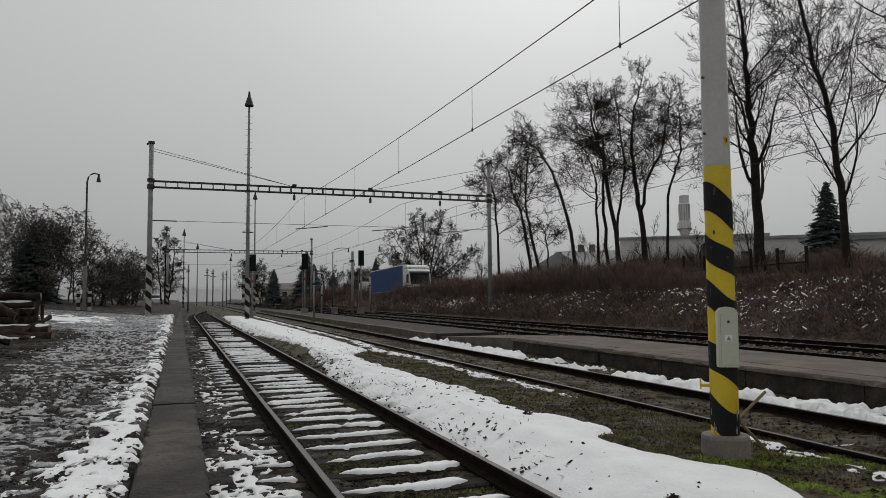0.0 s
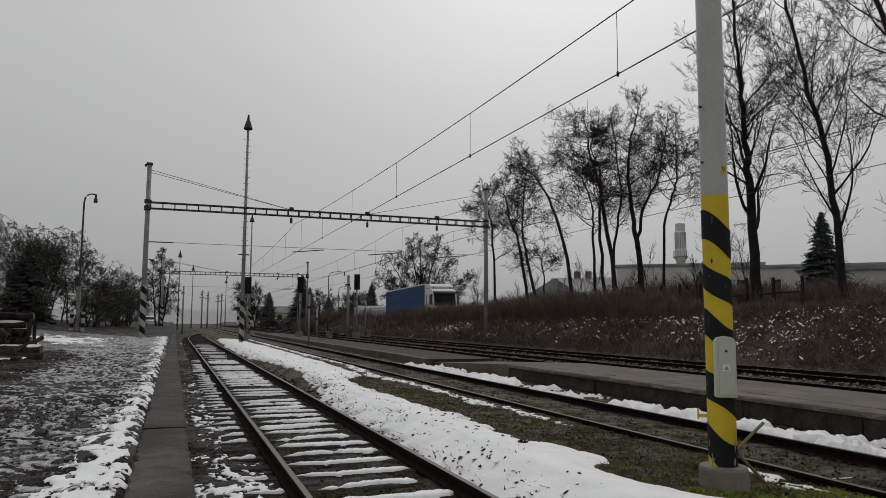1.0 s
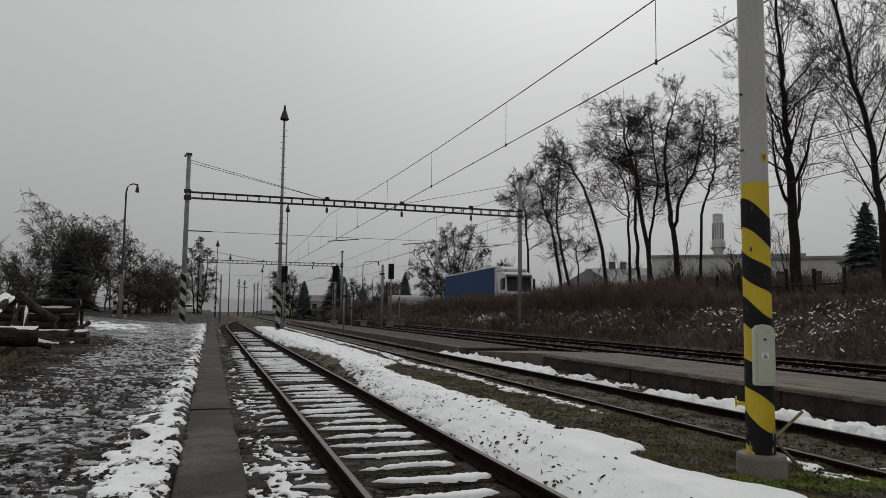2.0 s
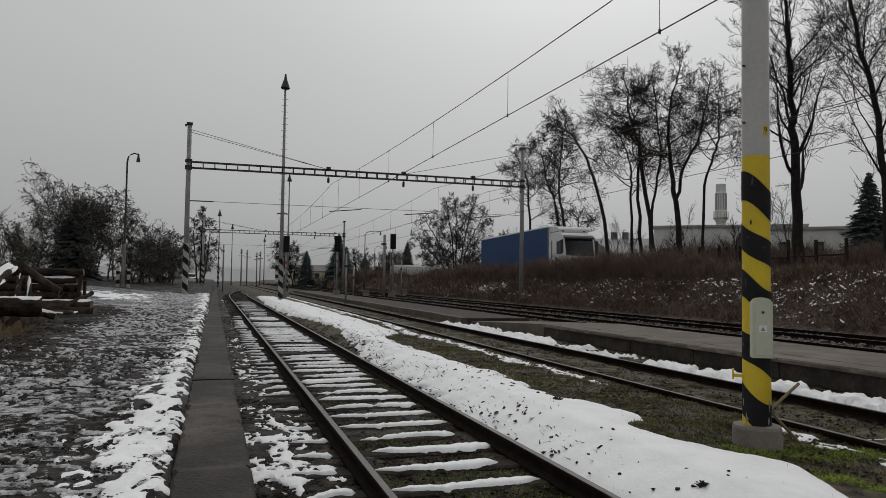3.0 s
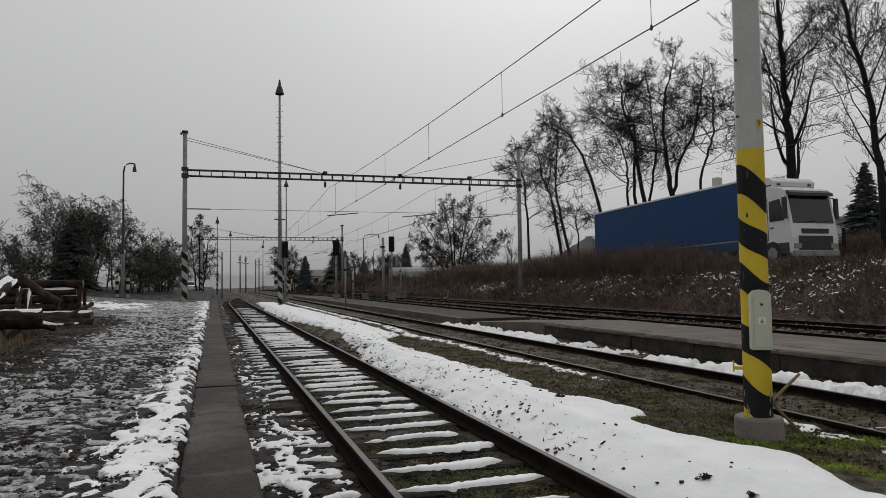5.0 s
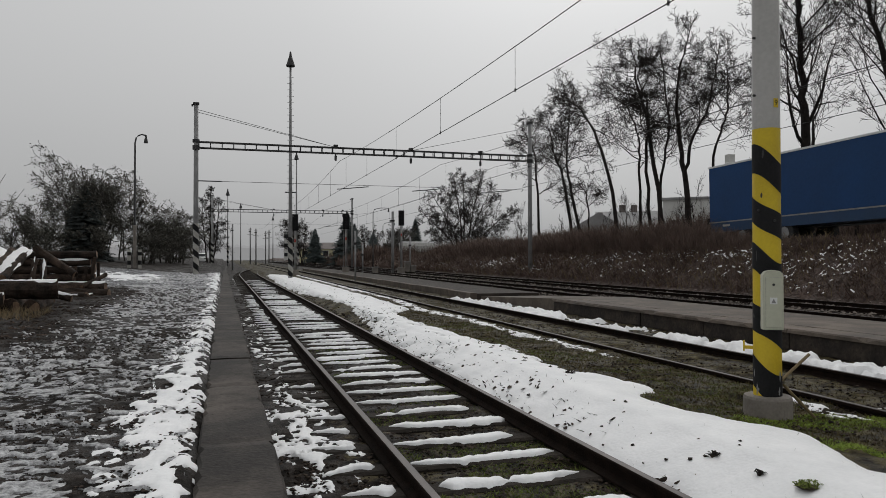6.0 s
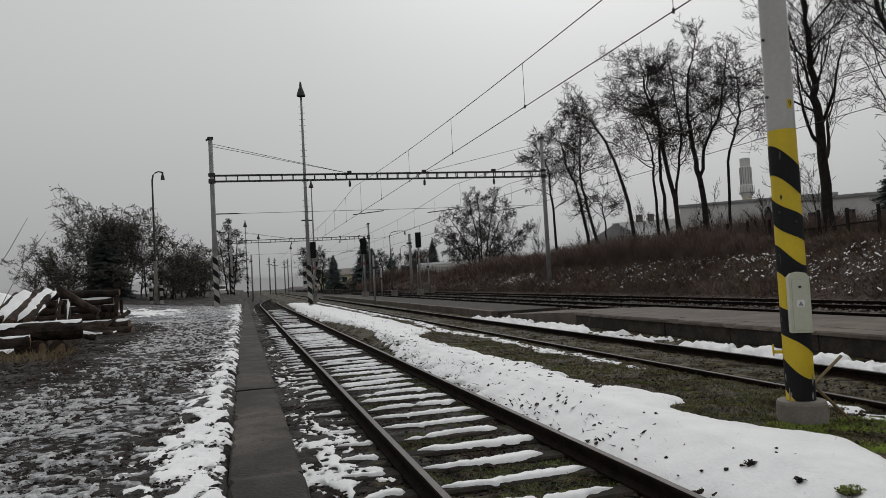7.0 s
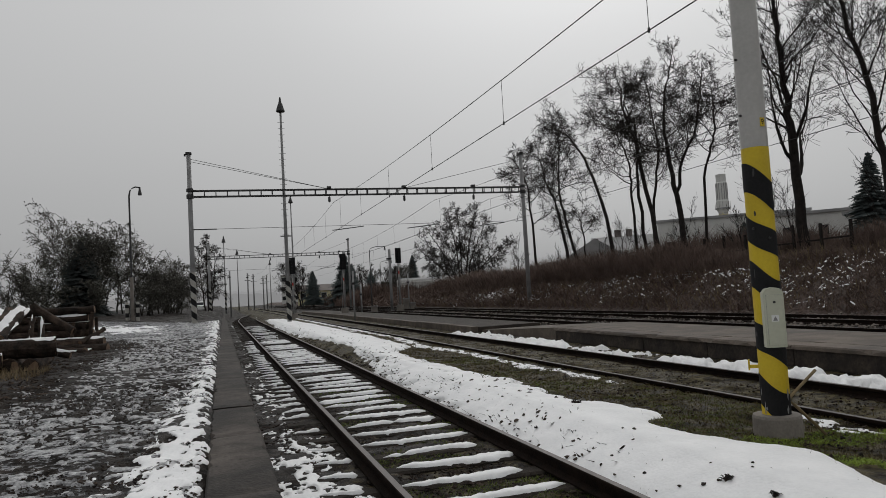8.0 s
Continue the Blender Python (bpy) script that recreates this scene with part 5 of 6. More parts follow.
# snow caught on the bank
rnd = random.Random(15)
s = Shape()
nests = [(rnd.uniform(18.7, 21.4), rnd.uniform(9, 80)) for _ in range(70)] + [(rnd.uniform(18.8, 20.4), rnd.uniform(38, 68)) for _ in range(46)] + [(rnd.uniform(18.9, 21.2), rnd.uniform(12, 30)) for _ in range(34)]
for _ in range(2100):
    x, y = rnd.choice(nests)
    x, y = x + rnd.gauss(0, 0.2), y + rnd.gauss(0, 0.55)
    z = tz(x, y) + rnd.uniform(0.04, 0.24)
    n, k = 11, len(s.v)
    big = rnd.random() ** 3
    far = min(1, 0.14 + y / 60)
    rx, ry = far * (0.014 + 0.06 * big), far * (0.03 + 0.26 * big)
    tilt = rnd.uniform(-0.5, 0.5)
    s.v.append((x, y, z + 0.02))
    for i in range(n):
        a = 6.283 * i / n
        q = rnd.uniform(0.3, 1.3)
        dx, dy = math.cos(a) * rx * q, math.sin(a) * ry * q
        s.v.append((x + dx, y + dy, z + dx * 0.55 + dy * tilt + rnd.uniform(-0.03, 0.015)))
    s.f += [(k, k + 1 + i, k + 1 + (i + 1) % n) for i in range(n)]
tagged(part("bank_snow", s, M_SNOW, smooth=True), "scraps of snow caught among the brambles of the bank", "snow", kind="stuff")

# ---- fence behind the road ----
fence = empty("board_fence", "old dark fence of uneven boards and posts behind the road", "fence")
rnd = random.Random(33)
for i in range(46):
    y = 28 + i * 1.9
    part("post", Shape().box(30.0, 30.12, y, y + 0.12, tz(30, y) - 0.3, tz(30, y) + 1.8 + rnd.uniform(-0.35, 0.3)), M_BARK, fence)
    if i < 45:
        part("rail", Shape().box(30.03, 30.08, y + 0.12, y + 1.9, tz(30, y) + 0.95, tz(30, y) + 1.03), M_BARK, fence)

pickets = empty("picket_fence", "pale concrete fence with narrow uprights beyond the road", "fence")
part("base_wall", Shape().box(24.4, 30.2, 101.9, 102.1, 0.2, 2.3), M_CONC, pickets)
for z in (2.5, 3.3):
    part("rail", Shape().box(24.4, 30.2, 101.94, 102.06, z, z + 0.12), M_WALLW, pickets)
for i in range(24):
    part("picket", Shape().box(24.45 + i * 0.245, 24.56 + i * 0.245, 101.88, 101.94, 2.25, 3.55), M_WALLW, pickets)

# ---- buildings behind ----


def building(name, label, x, y, rot, w, d, h, wall, roof, gable=0.0, wins=0, floors=1, z=1.5, chimneys=()):
    o = empty(name, label, "building", pose(x, y, z, 0, 0, rot))
    part("wall", Shape().box(-w / 2, w / 2, -d / 2, d / 2, -2, h), wall, o)
    if gable:
        part("roof", Shape().prism([(-d / 2 - 0.4, h), (d / 2 + 0.4, h), (0, h + gable)], -w / 2 - 0.3, w / 2 + 0.3, axis="x"), roof, o)
    else:
        part("roof", Shape().box(-w / 2 - 0.3, w / 2 + 0.3, -d / 2 - 0.3, d / 2 + 0.3, h, h + 0.35), roof, o)
    for fl in range(floors):
        for i in range(wins):
            cx = -w / 2 + w * (i + 0.5) / wins
            zb = 1.2 + fl * 3.0
            ww = part("window", Shape().box(cx - 0.65, cx + 0.65, -d / 2 - 0.04, -d / 2 + 0.05, zb, zb + 1.4), M_WALLW, o)
            part("pane", Shape().box(cx - 0.55, cx + 0.55, -d / 2 - 0.06, -d / 2 - 0.035, zb + 0.1, zb + 1.3), M_GLASS, ww)
    for cx, ch in chimneys:
        part("chimney", Shape().box(cx - 0.5, cx + 0.5, -0.4, 0.4, h, h + gable + ch), M_ROOFR, o)
    return o


building("factory_hall", "long pale low factory hall behind the trees", 85, 67.5, -44, 36, 16, 7.0, M_WALLW, M_ROOF, 0, 9, 2)
building("factory_hall", "pale flat-roofed hall behind the poplars", 66, 40, -58, 30, 14, 4.6, M_WALLW, M_ROOF, 0, 8)
building("factory_hall", "pale flat-roofed hall in front of a tower", 75.6, 92.6, -38.5, 21, 10, 8.6, M_WALLW, M_ROOF, 0, 6, 2)
building("house", "pale house with a grey gabled roof and chimneys", 55, 98, 60, 16, 11, 3.0, M_WALLW, M_ROOF, 3.6, 4, 1, 1.2, ((7.0, 0.8), (5.0, 0.6)))
building("house", "pale house with a grey gabled roof", 66, 100, -33, 18, 11, 5.0, M_WALLW, M_ROOF, 2.6, 5, 1, 1.2, ((-5.0, 1.0), (-3.2, 1.0)))
building("station_building", "low yellowish railway building far along the line", 24, 168, -8, 14, 8, 3.0, M_WALLY, M_ROOFR, 1.5, 6, 1, 0.3)
building("far_building", "tall pale building at the end of the line", 21.5, 240, -5, 5, 6, 9, M_WALLW, M_ROOF, 0, 4, 3, 0.3)
building("shed", "pale low shed behind a fence", 38, 122, -10, 16, 6, 3.0, M_WALLW, M_ROOF, 0.8, 5, 1, 0.4)
tower = empty("water_tower", "slender pale tower with a wider ribbed head", "tower", pose(82, 102, 1.5) @ Matrix.Diagonal((0.72, 0.72, 1.03, 1)))
part("shaft", Shape().box(-0.75, 0.75, -0.75, 0.75, -1, 10.6), M_WALLY, tower)
part("head", Shape().tube([(0, 0, 10.0), (0, 0, 10.8), (0, 0, 12.2), (0, 0, 12.4), (0, 0, 15.2), (0, 0, 15.4)], [0.8, 1.5, 1.5, 1.25, 1.25, 1.0], 10), M_WALLW, tower)
for k in range(14):
    a = 6.283 * k / 14
    part("rib", Shape().rod((1.3 * math.cos(a), 1.3 * math.sin(a), 12.4), (1.3 * math.cos(a), 1.3 * math.sin(a), 15.2), 0.07, 5), M_ROOF, tower)
    part("baluster", Shape().rod((1.7 * math.cos(a), 1.7 * math.sin(a), 11.0), (1.7 * math.cos(a), 1.7 * math.sin(a), 12.1), 0.04, 5), M_ROOF, tower)
part("gallery", Shape().tube([(0, 0, 10.9), (0, 0, 11.1)], [1.75, 1.75], 12), M_ROOF, tower)
part("cap", Shape().box(-0.8, 0.8, -0.8, 0.8, 15.4, 16.7), M_WALLW, tower)



# ---- parked car ----
car = empty("car", "small pale car standing far off at the end of the yard", "car", pose(-3.4, 118, 0.62))
part("body", Shape().prism([(-2.0, 0.25), (-2.0, 0.8), (-1.5, 0.88), (-1.0, 1.4), (0.9, 1.45), (1.5, 0.95), (2.05, 0.85), (2.05, 0.25)], -0.85, 0.85, axis="x"), M_CAB, car, "pale car body", bevel=0.06)
part("rear_window", Shape().prism([(-1.46, 0.93), (-1.44, 0.93), (-1.02, 1.36), (-1.06, 1.36)], -0.7, 0.7, axis="x"), M_GLASS, car)
for sx in (-1, 1):
    for yy in (-1.3, 1.3):
        part("wheel", Shape().rod((sx * 0.7, yy, 0.3), (sx * 0.87, yy, 0.3), 0.3, 16), M_TYRE, car)
    part("side_window", Shape().prism([(-0.95, 0.92), (-0.75, 1.32), (0.8, 1.36), (1.3, 0.95)], sx * 0.852, sx * 0.862, axis="x"), M_GLASS, car)
    part("tail_lamp", Shape().box(sx * 0.6, sx * 0.82, -2.03, -1.98, 0.6, 0.75), M_DARK, car)

# ---- log pile ----


def log(a, b, r, seed):
    """A felled trunk with bark, uneven girth and sawn ends."""
    rnd = random.Random(seed)
    a, b = Vector(a), Vector(b)
    o = empty("log", "felled wet trunk with dark bark and sawn ends", "log", None, "pile of logs")
    n = max(6, int((b - a).length / 0.22))
    pts = [a.lerp(b, i / n) + Vector((rnd.gauss(0, 0.01), rnd.gauss(0, 0.01), rnd.gauss(0, 0.01))) for i in range(n + 1)]
    rad = [r * rnd.uniform(0.94, 1.06) for _ in pts]
    bark = Shape().tube(pts, rad, 14)
    bark.v = [tuple(Vector(v) + Vector((rnd.gauss(0, 1), rnd.gauss(0, 1), rnd.gauss(0, 1))) * r * 0.05) for v in bark.v]
    part("bark", bark, M_LOG, o, smooth=False)
    d = (b - a).normalized()
    for p, s, k in ((a, -1, 0), (b, 1, -1)):
        part("sawn_end", Shape().tube([p + d * s * 0.001, p + d * s * 0.006], [rad[k] * 0.94, rad[k] * 0.92], 14), M_LOGEND, o)
    return o


def snow_on_log(a, b, r, seed):
    rnd = random.Random(seed)
    a, b = Vector(a), Vector(b)
    d = (b - a).normalized()
    u = d.cross(Vector((0, 0, 1))).normalized()
    s = Shape()
    n = max(12, int((b - a).length / 0.09))
    w, shift = 0.6, 0.0
    for i in range(n + 1):
        p = a.lerp(b, i / n)
        w = min(0.85, max(0.12, w + rnd.gauss(0, 0.13)))
        shift = 0.8 * shift + rnd.gauss(0, 0.06)
        w_here = r * min(w, 0.95 - abs(shift)) * (1 if 0 < i < n else 0.3)
        for t, hh in ((-1, -0.012), (-0.5, 0.02), (0, 0.03), (0.5, 0.02), (1, -0.012)):
            q = p + u * (w_here * t + shift * r) + Vector((0, 0, math.sqrt(max(r * r - (w_here * t + shift * r) ** 2, 0)) + hh * rnd.uniform(0.8, 1.3)))
            s.v.append(tuple(q))
    for i in range(n):
        for j in range(4):
            q = i * 5 + j
            s.f.append((q, q + 1, q + 6, q + 5))
    o = part("log_snow", s, M_SNOW, smooth=True)
    return tagged(o, "wet snow lying along a felled trunk", "snow", kind="stuff")


LOGS = [
    ((-3.3, 16.4, 0.84), (-8.6, 15.6, 0.86), 0.19, 1), ((-4.15, 15.95, 0.62), (-9.2, 15.1, 0.6), 0.17, 1), ((-4.35, 15.6, 0.42), (-9.0, 14.8, 0.4), 0.14, 1),
    ((-3.7, 16.05, 0.5), (-3.9, 18.4, 0.5), 0.17, 0), ((-4.05, 15.95, 0.52), (-4.3, 18.4, 0.52), 0.18, 0), ((-3.95, 16.0, 0.3), (-4.1, 18.4, 0.3), 0.13, 0),
    ((-4.42, 18.85, 1.64), (-4.50, 17.15, 1.06), 0.1, 0), ((-4.74, 18.85, 1.62), (-4.84, 17.10, 1.04), 0.11, 0), ((-5.14, 18.85, 1.60), (-5.24, 17.10, 1.01), 0.11, 0), ((-5.59, 18.80, 1.58), (-5.69, 17.05, 0.98), 0.12, 0), ((-6.04, 18.80, 1.56), (-6.19, 17.00, 0.96), 0.12, 0),
    ((-4.19, 18.60, 1.72), (-3.29, 18.20, 1.11), 0.085, 0), ((-4.2, 19.5, 1.4), (-4.1, 18.7, 0.6), 0.07, 1), ((-4.4, 19.5, 1.45), (-4.35, 18.7, 0.6), 0.06, 1),
    ((-3.2, 22.0, 0.6), (-5.2, 22.3, 0.6), 0.21, 1), ((-3.05, 21.6, 0.48), (-4.9, 21.9, 0.5), 0.16, 0), ((-3.5, 20.9, 0.47), (-4.6, 21.4, 0.47), 0.13, 0),
    ((-3.6, 22.5, 0.93), (-6.2, 22.7, 0.94), 0.12, 0), ((-3.55, 22.5, 1.15), (-6.2, 22.7, 1.16), 0.115, 1), ((-3.65, 22.5, 1.36), (-6.2, 22.7, 1.37), 0.11, 1), ((-3.5, 22.5, 1.57), (-6.2, 22.7, 1.57), 0.115, 0),
    ((-3.6, 22.9, 1.5), (-6.2, 23.1, 1.5), 0.13, 0), ((-3.6, 22.95, 1.2), (-6.2, 23.1, 1.2), 0.13, 0), ((-3.6, 22.95, 0.9), (-6.2, 23.1, 0.9), 0.13, 0),
    ((-3.6, 22.2, 0.7), (-3.52, 22.3, 1.5), 0.05, 0), ((-3.8, 22.2, 0.75), (-3.7, 22.25, 1.2), 0.045, 0), ((-4.05, 22.2, 0.8), (-4.0, 22.25, 1.25), 0.05, 0), ((-3.4, 22.4, 0.7), (-3.45, 22.45, 1.35), 0.045, 0),
]
for i, (a, b, r, snowy) in enumerate(LOGS):
    log(a, b, r, 100 + i)
    if snowy:
        snow_on_log(a, b, r, 200 + i)


def snow_slab(a, b, c, d, name, label):
    """Snow lying on sloping timber between four corners, with a ragged rim."""
    a, b, c, d = [Vector(v) for v in (a, b, c, d)]
    rnd = random.Random(7)
    s = Shape()
    n = 12
    for i in range(n + 1):
        for j in range(n + 1):
            u, v = i / n, j / n
            p = a.lerp(b, u).lerp(d.lerp(c, u), v)
            rim = min(u, 1 - u, v, 1 - v)
            furrow = 0.065 * math.sin(u * 25)
            s.v.append((p.x + rnd.gauss(0, 0.02), p.y + rnd.gauss(0, 0.02), p.z + (0.01 if rim > 0.05 else -0.08) + furrow + rnd.uniform(-0.012, 0.012)))
    for i in range(n):
        for j in range(n):
            q = i * (n + 1) + j
            s.f.append((q, q + 1, q + n + 2, q + n + 1))
    return tagged(part(name, s, M_SNOW, smooth=True), label, "snow", kind="stuff")


snow_slab((-4.3, 18.85, 1.76), (-6.3, 18.8, 1.68), (-6.5, 17.1, 1.1), (-4.4, 17.25, 1.18), "timber_snow", "thick furrowed snow on the sloping timbers of the log pile")
for i, (a, b, r) in enumerate((((-3.4, 21.2, 0.42), (-4.2, 20.4, 0.42), 0.1), ((-3.0, 20.2, 0.38), (-3.9, 20.9, 0.4), 0.08), ((-4.4, 17.4, 0.95), (-3.2, 17.3, 0.6), 0.07), ((-3.3, 22.6, 1.0), (-3.75, 21.7, 0.7), 0.06), ((-5.5, 15.0, 0.38), (-8.5, 14.6, 0.38), 0.13), ((-4.9, 16.9, 1.1), (-8, 16.3, 1.12), 0.13), ((-5.3, 17.2, 1.0), (-8.4, 16.8, 1.0), 0.14))):
    log(a, b, r, 300 + i)
    if i % 2 == 0 or i > 4:
        snow_on_log(a, b, r, 320 + i)
# ---- grass, stalks and clods ----


def blades(name, label, count, area, height, mat, seed, keep=None, width=0.004, lean=0.5, lift=0.0):
    """Short upright blades as one mesh."""
    rnd = random.Random(seed)
    s = Shape()
    spots = np.array([(rnd.uniform(area[0], area[1]), math.exp(rnd.uniform(math.log(area[2]), math.log(area[3])))) for _ in range(count)])
    if keep:
        spots = spots[keep(*spots.T)]
    heights = land(*spots.T) + relief(*spots.T) - 0.01 + lift
    for (x, y), z in zip(spots.tolist(), heights.tolist()):
        h = height * rnd.uniform(0.4, 1.2)
        w = width * (1 + y / 12)
        c = rnd.uniform(0, 6.283)
        a, b = rnd.gauss(0, lean) * h, rnd.gauss(0, lean) * h
        q = len(s.v)
        s.v += [(x - math.cos(c) * w, y - math.sin(c) * w, z), (x + math.cos(c) * w, y + math.sin(c) * w, z), (x + a, y + b, z + h)]
        s.f.append((q, q + 1, q + 2))
    return tagged(part(name, s, mat), label, "grass", kind="stuff")


def bare(x, y):
    return snow_depth(x, y) < 0.03


def patchy(x, y):
    return bare(x, y) & (fbm(x * 2.2, y * 2.2, 3, 14) > 0.42)


blades("green_grass", "fresh green grass tufts round the pole foot", 42000, (4.45, 6.0, 3.2, 5.6), 0.027, M_GRASS, 1, patchy, 0.0045, 1.2)
blades("olive_grass", "short olive and brown winter grass between the tracks", 34000, (3.7, 5.9, 4.5, 30), 0.04, M_MOSS, 2, bare)
blades("strip_moss", "green mossy patches in the strip between the tracks", 30000, (3.9, 5.8, 4.2, 16), 0.03, M_SWARD, 23, lambda x, y: bare(x, y) & (fbm(x * 1.5, y * 1.1, 3, 33) > 0.47), 0.004, 0.9)
blades("loop_grass", "low moss and grass between the electrified rails", 7000, (5.9, 8.0, 4, 25), 0.04, M_MOSS, 3, bare)
blades("siding_moss", "green moss and grass between the sleepers of the siding", 42000, (1.3, 2.75, 2.6, 13), 0.026, M_SWARD, 4, lambda x, y: fbm(x * 2.0, y * 2.0, 3, 8) > 0.47, 0.006, 1.1)
blades("dead_stalks", "thin dead stalks standing in the snow bank", 420, (2.95, 4.4, 3.2, 40), 0.11, M_BUSH, 5, None, 0.0022, 0.35)
blades("flattened_stalks", "dark flattened weeds sticking out of the snow bank", 480, (2.95, 4.6, 6.5, 42), 0.07, M_BARK, 6, lambda x, y: (fbm(x * 1.6, y * 0.8, 3, 17) > 0.5) & (snow_depth(x, y) > 0), 0.006, 1.1, 0.07)
blades("weed_scraps", "dark withered weed scraps lying on the snow slope beside the rail", 380, (3.0, 3.5, 5.5, 22), 0.04, M_BARK, 18, lambda x, y: (fbm(x * 3, y * 1.2, 3, 27) > 0.5) & (snow_depth(x, y) > 0), 0.011, 1.6, 0.075)
scatter_stones("soil_clods", "dark soil clods thrown on the snow beside the siding", (2.95, 3.7, 4.2, 38), 170, 0.02, M_STONE, 12, 0.08)
rnd = random.Random(61)
clods = Shape()
for k in range(150):
    y = math.exp(rnd.uniform(math.log(5.6), math.log(19)))
    x = rnd.uniform(3.0, 3.5) if y < 8 else 3.1 + 1.15 * rnd.random() ** 0.7
    x, y = np.array([x]), np.array([y])
    if float(snow_depth(x, y)[0]) < 0.02 or fbm(x * 1.3, y * 0.9, 2, 66)[0] < (0.46 if y[0] > 8.5 else 0.58):
        continue
    x, y, z = float(x[0]), float(y[0]), float(snow_z(x, y)[0])
    long, wide, turn = rnd.uniform(0.02, 0.085), rnd.uniform(0.012, 0.03), rnd.gauss(0.75, 0.3)
    k0 = len(clods.v)
    clods.v.append((x, y, z + wide * 0.8))
    for i in range(9):
        a, q = 6.283 * i / 9, rnd.uniform(0.6, 1.2)
        u, v = long * q * math.cos(a), wide * q * math.sin(a)
        clods.v.append((x + u * math.cos(turn) - v * math.sin(turn), y + u * math.sin(turn) + v * math.cos(turn), z + rnd.uniform(-0.012, 0.006)))
    clods.f += [(k0, k0 + 1 + i, k0 + 1 + (i + 1) % 9) for i in range(9)]
tagged(part("bank_clods", clods, M_STONE), "long dark clods and weed stems thawing out of the snow bank", "clods", kind="stuff")
scatter_stones("rail_soil", "dark earth crumbs along the snow's edge", (2.85, 3.15, 3, 30), 900, 0.03, M_STONE, 13, 0.03)
blades("pile_grass", "dry yellowish grass growing against the log pile", 1200, (-5.6, -3.3, 14.2, 16.2), 0.17, M_STRAW, 21, None, 0.003, 0.5)
scatter_stones("bark_scraps", "dark bark scraps on the mud round the log pile", (-4.8, -2.5, 11, 24), 1500, 0.03, M_LOG, 8, 0.0)
# weeds melting out of the snow bank
TUFTS = ((2.95, 3.88, 0.085, M_SWARD), (2.98, 3.66, 0.06, M_BARK), (2.95, 3.52, 0.045, M_BARK), (3.42, 3.57, 0.075, M_SWARD), (3.36, 3.91, 0.022, M_BARK), (3.36, 4.38, 0.03, M_BARK), (2.86, 4.52, 0.03, M_BARK), (2.85, 4.17, 0.035, M_SWARD), (3.91, 7.71, 0.06, M_BARK))
for i, (x, y, w, mat) in enumerate(TUFTS):
    z = float(snow_z(np.array([x]), np.array([y]))[0])
    soil = Shape()
    rnd = random.Random(500 + i)
    soil.v.append((x, y, z + 0.022))
    for k in range(14):
        a, q = 6.283 * k / 14, w * rnd.uniform(0.6, 1.25)
        soil.v.append((x + q * math.cos(a), y + q * math.sin(a) * 1.1, z + rnd.uniform(-0.012, 0.008)))
    soil.f = [(0, 1 + k, 1 + (k + 1) % 14) for k in range(14)]
    tuft = empty("weed_tuft", "flattened dark green weeds on soil melting out of snow", "weeds", group="weeds in the snow")
    part("soil", soil, M_STONE, tuft)
    leaf = Shape()
    for k in range(int(1400 * w)):
        a, q, h = rnd.uniform(0, 6.283), w * rnd.random() ** 0.6, rnd.uniform(0.01, 0.035)
        bx, by, c = x + q * math.cos(a), y + q * math.sin(a), rnd.uniform(0, 6.283)
        dx, dy = math.cos(c), math.sin(c)
        k0, ln = len(leaf.v), rnd.uniform(0.015, 0.05)
        leaf.v += [(bx, by, z + 0.004), (bx + dx * ln * 0.5 - dy * 0.007, by + dy * ln * 0.5 + dx * 0.007, z + h), (bx + dx * ln, by + dy * ln, z + h * 0.7), (bx + dx * ln * 0.5 + dy * 0.007, by + dy * ln * 0.5 - dx * 0.007, z + h)]
        leaf.f.append((k0, k0 + 1, k0 + 2, k0 + 3))
    part("leaves", leaf, mat, tuft)
bramble = empty("bramble_shoots", "two long thin bramble shoots rising beside the log pile", "shoots")
part("shoot", Shape().tube([(-5.6, 16.8, 0.4), (-5.3, 17, 1.7), (-4.75, 17, 2.6), (-4.4, 17, 3.25)], [0.012, 0.01, 0.008, 0.004], 5), M_BUSH, bramble)
part("shoot", Shape().tube([(-5.2, 16.8, 0.4), (-4.95, 17, 1.4), (-4.5, 17, 2.3), (-4.05, 17, 2.95)], [0.012, 0.01, 0.008, 0.004], 5), M_BUSH, bramble)

# ---- lorry ----
truck = empty("lorry", "white tractor unit pulling a blue curtain-sided trailer", "lorry")
# its own space: the tail is at the origin, the nose points to -y
part("tarpaulin", Shape().box(-1.27, 1.27, -13.55, -0.02, 1.25, 3.93), M_BLUE, truck, "blue tarpaulin sides", bevel=0.04)
part("roof_rail", Shape().box(-1.29, 1.29, -13.6, 0, 3.9, 3.97).box(-1.285, 1.285, -13.58, -0.03, 3.97, 3.985), M_CAB, truck, "white roof rail")
part("side_skirt", Shape().box(-1.275, 1.275, -13.5, -0.1, 0.78, 1.22), M_BLUED, truck, "faded blue side boards")
part("skirt_rail", Shape().box(-1.285, 1.285, -13.55, -0.02, 1.2, 1.26), M_STEEL, truck)
part("chassis", Shape().box(-0.5, 0.5, -13.0, -0.3, 0.72, 0.98).box(-1.2, 1.2, -0.25, -0.05, 0.5, 0.7), M_DARK, truck)
part("front_board", Shape().box(-1.27, 1.27, -13.62, -13.56, 1.2, 3.9), M_STEEL, truck)
part("tail_mark", Shape().box(-1.283, -1.277, -1.5, -1.0, 1.0, 1.1), M_WHITE, truck)
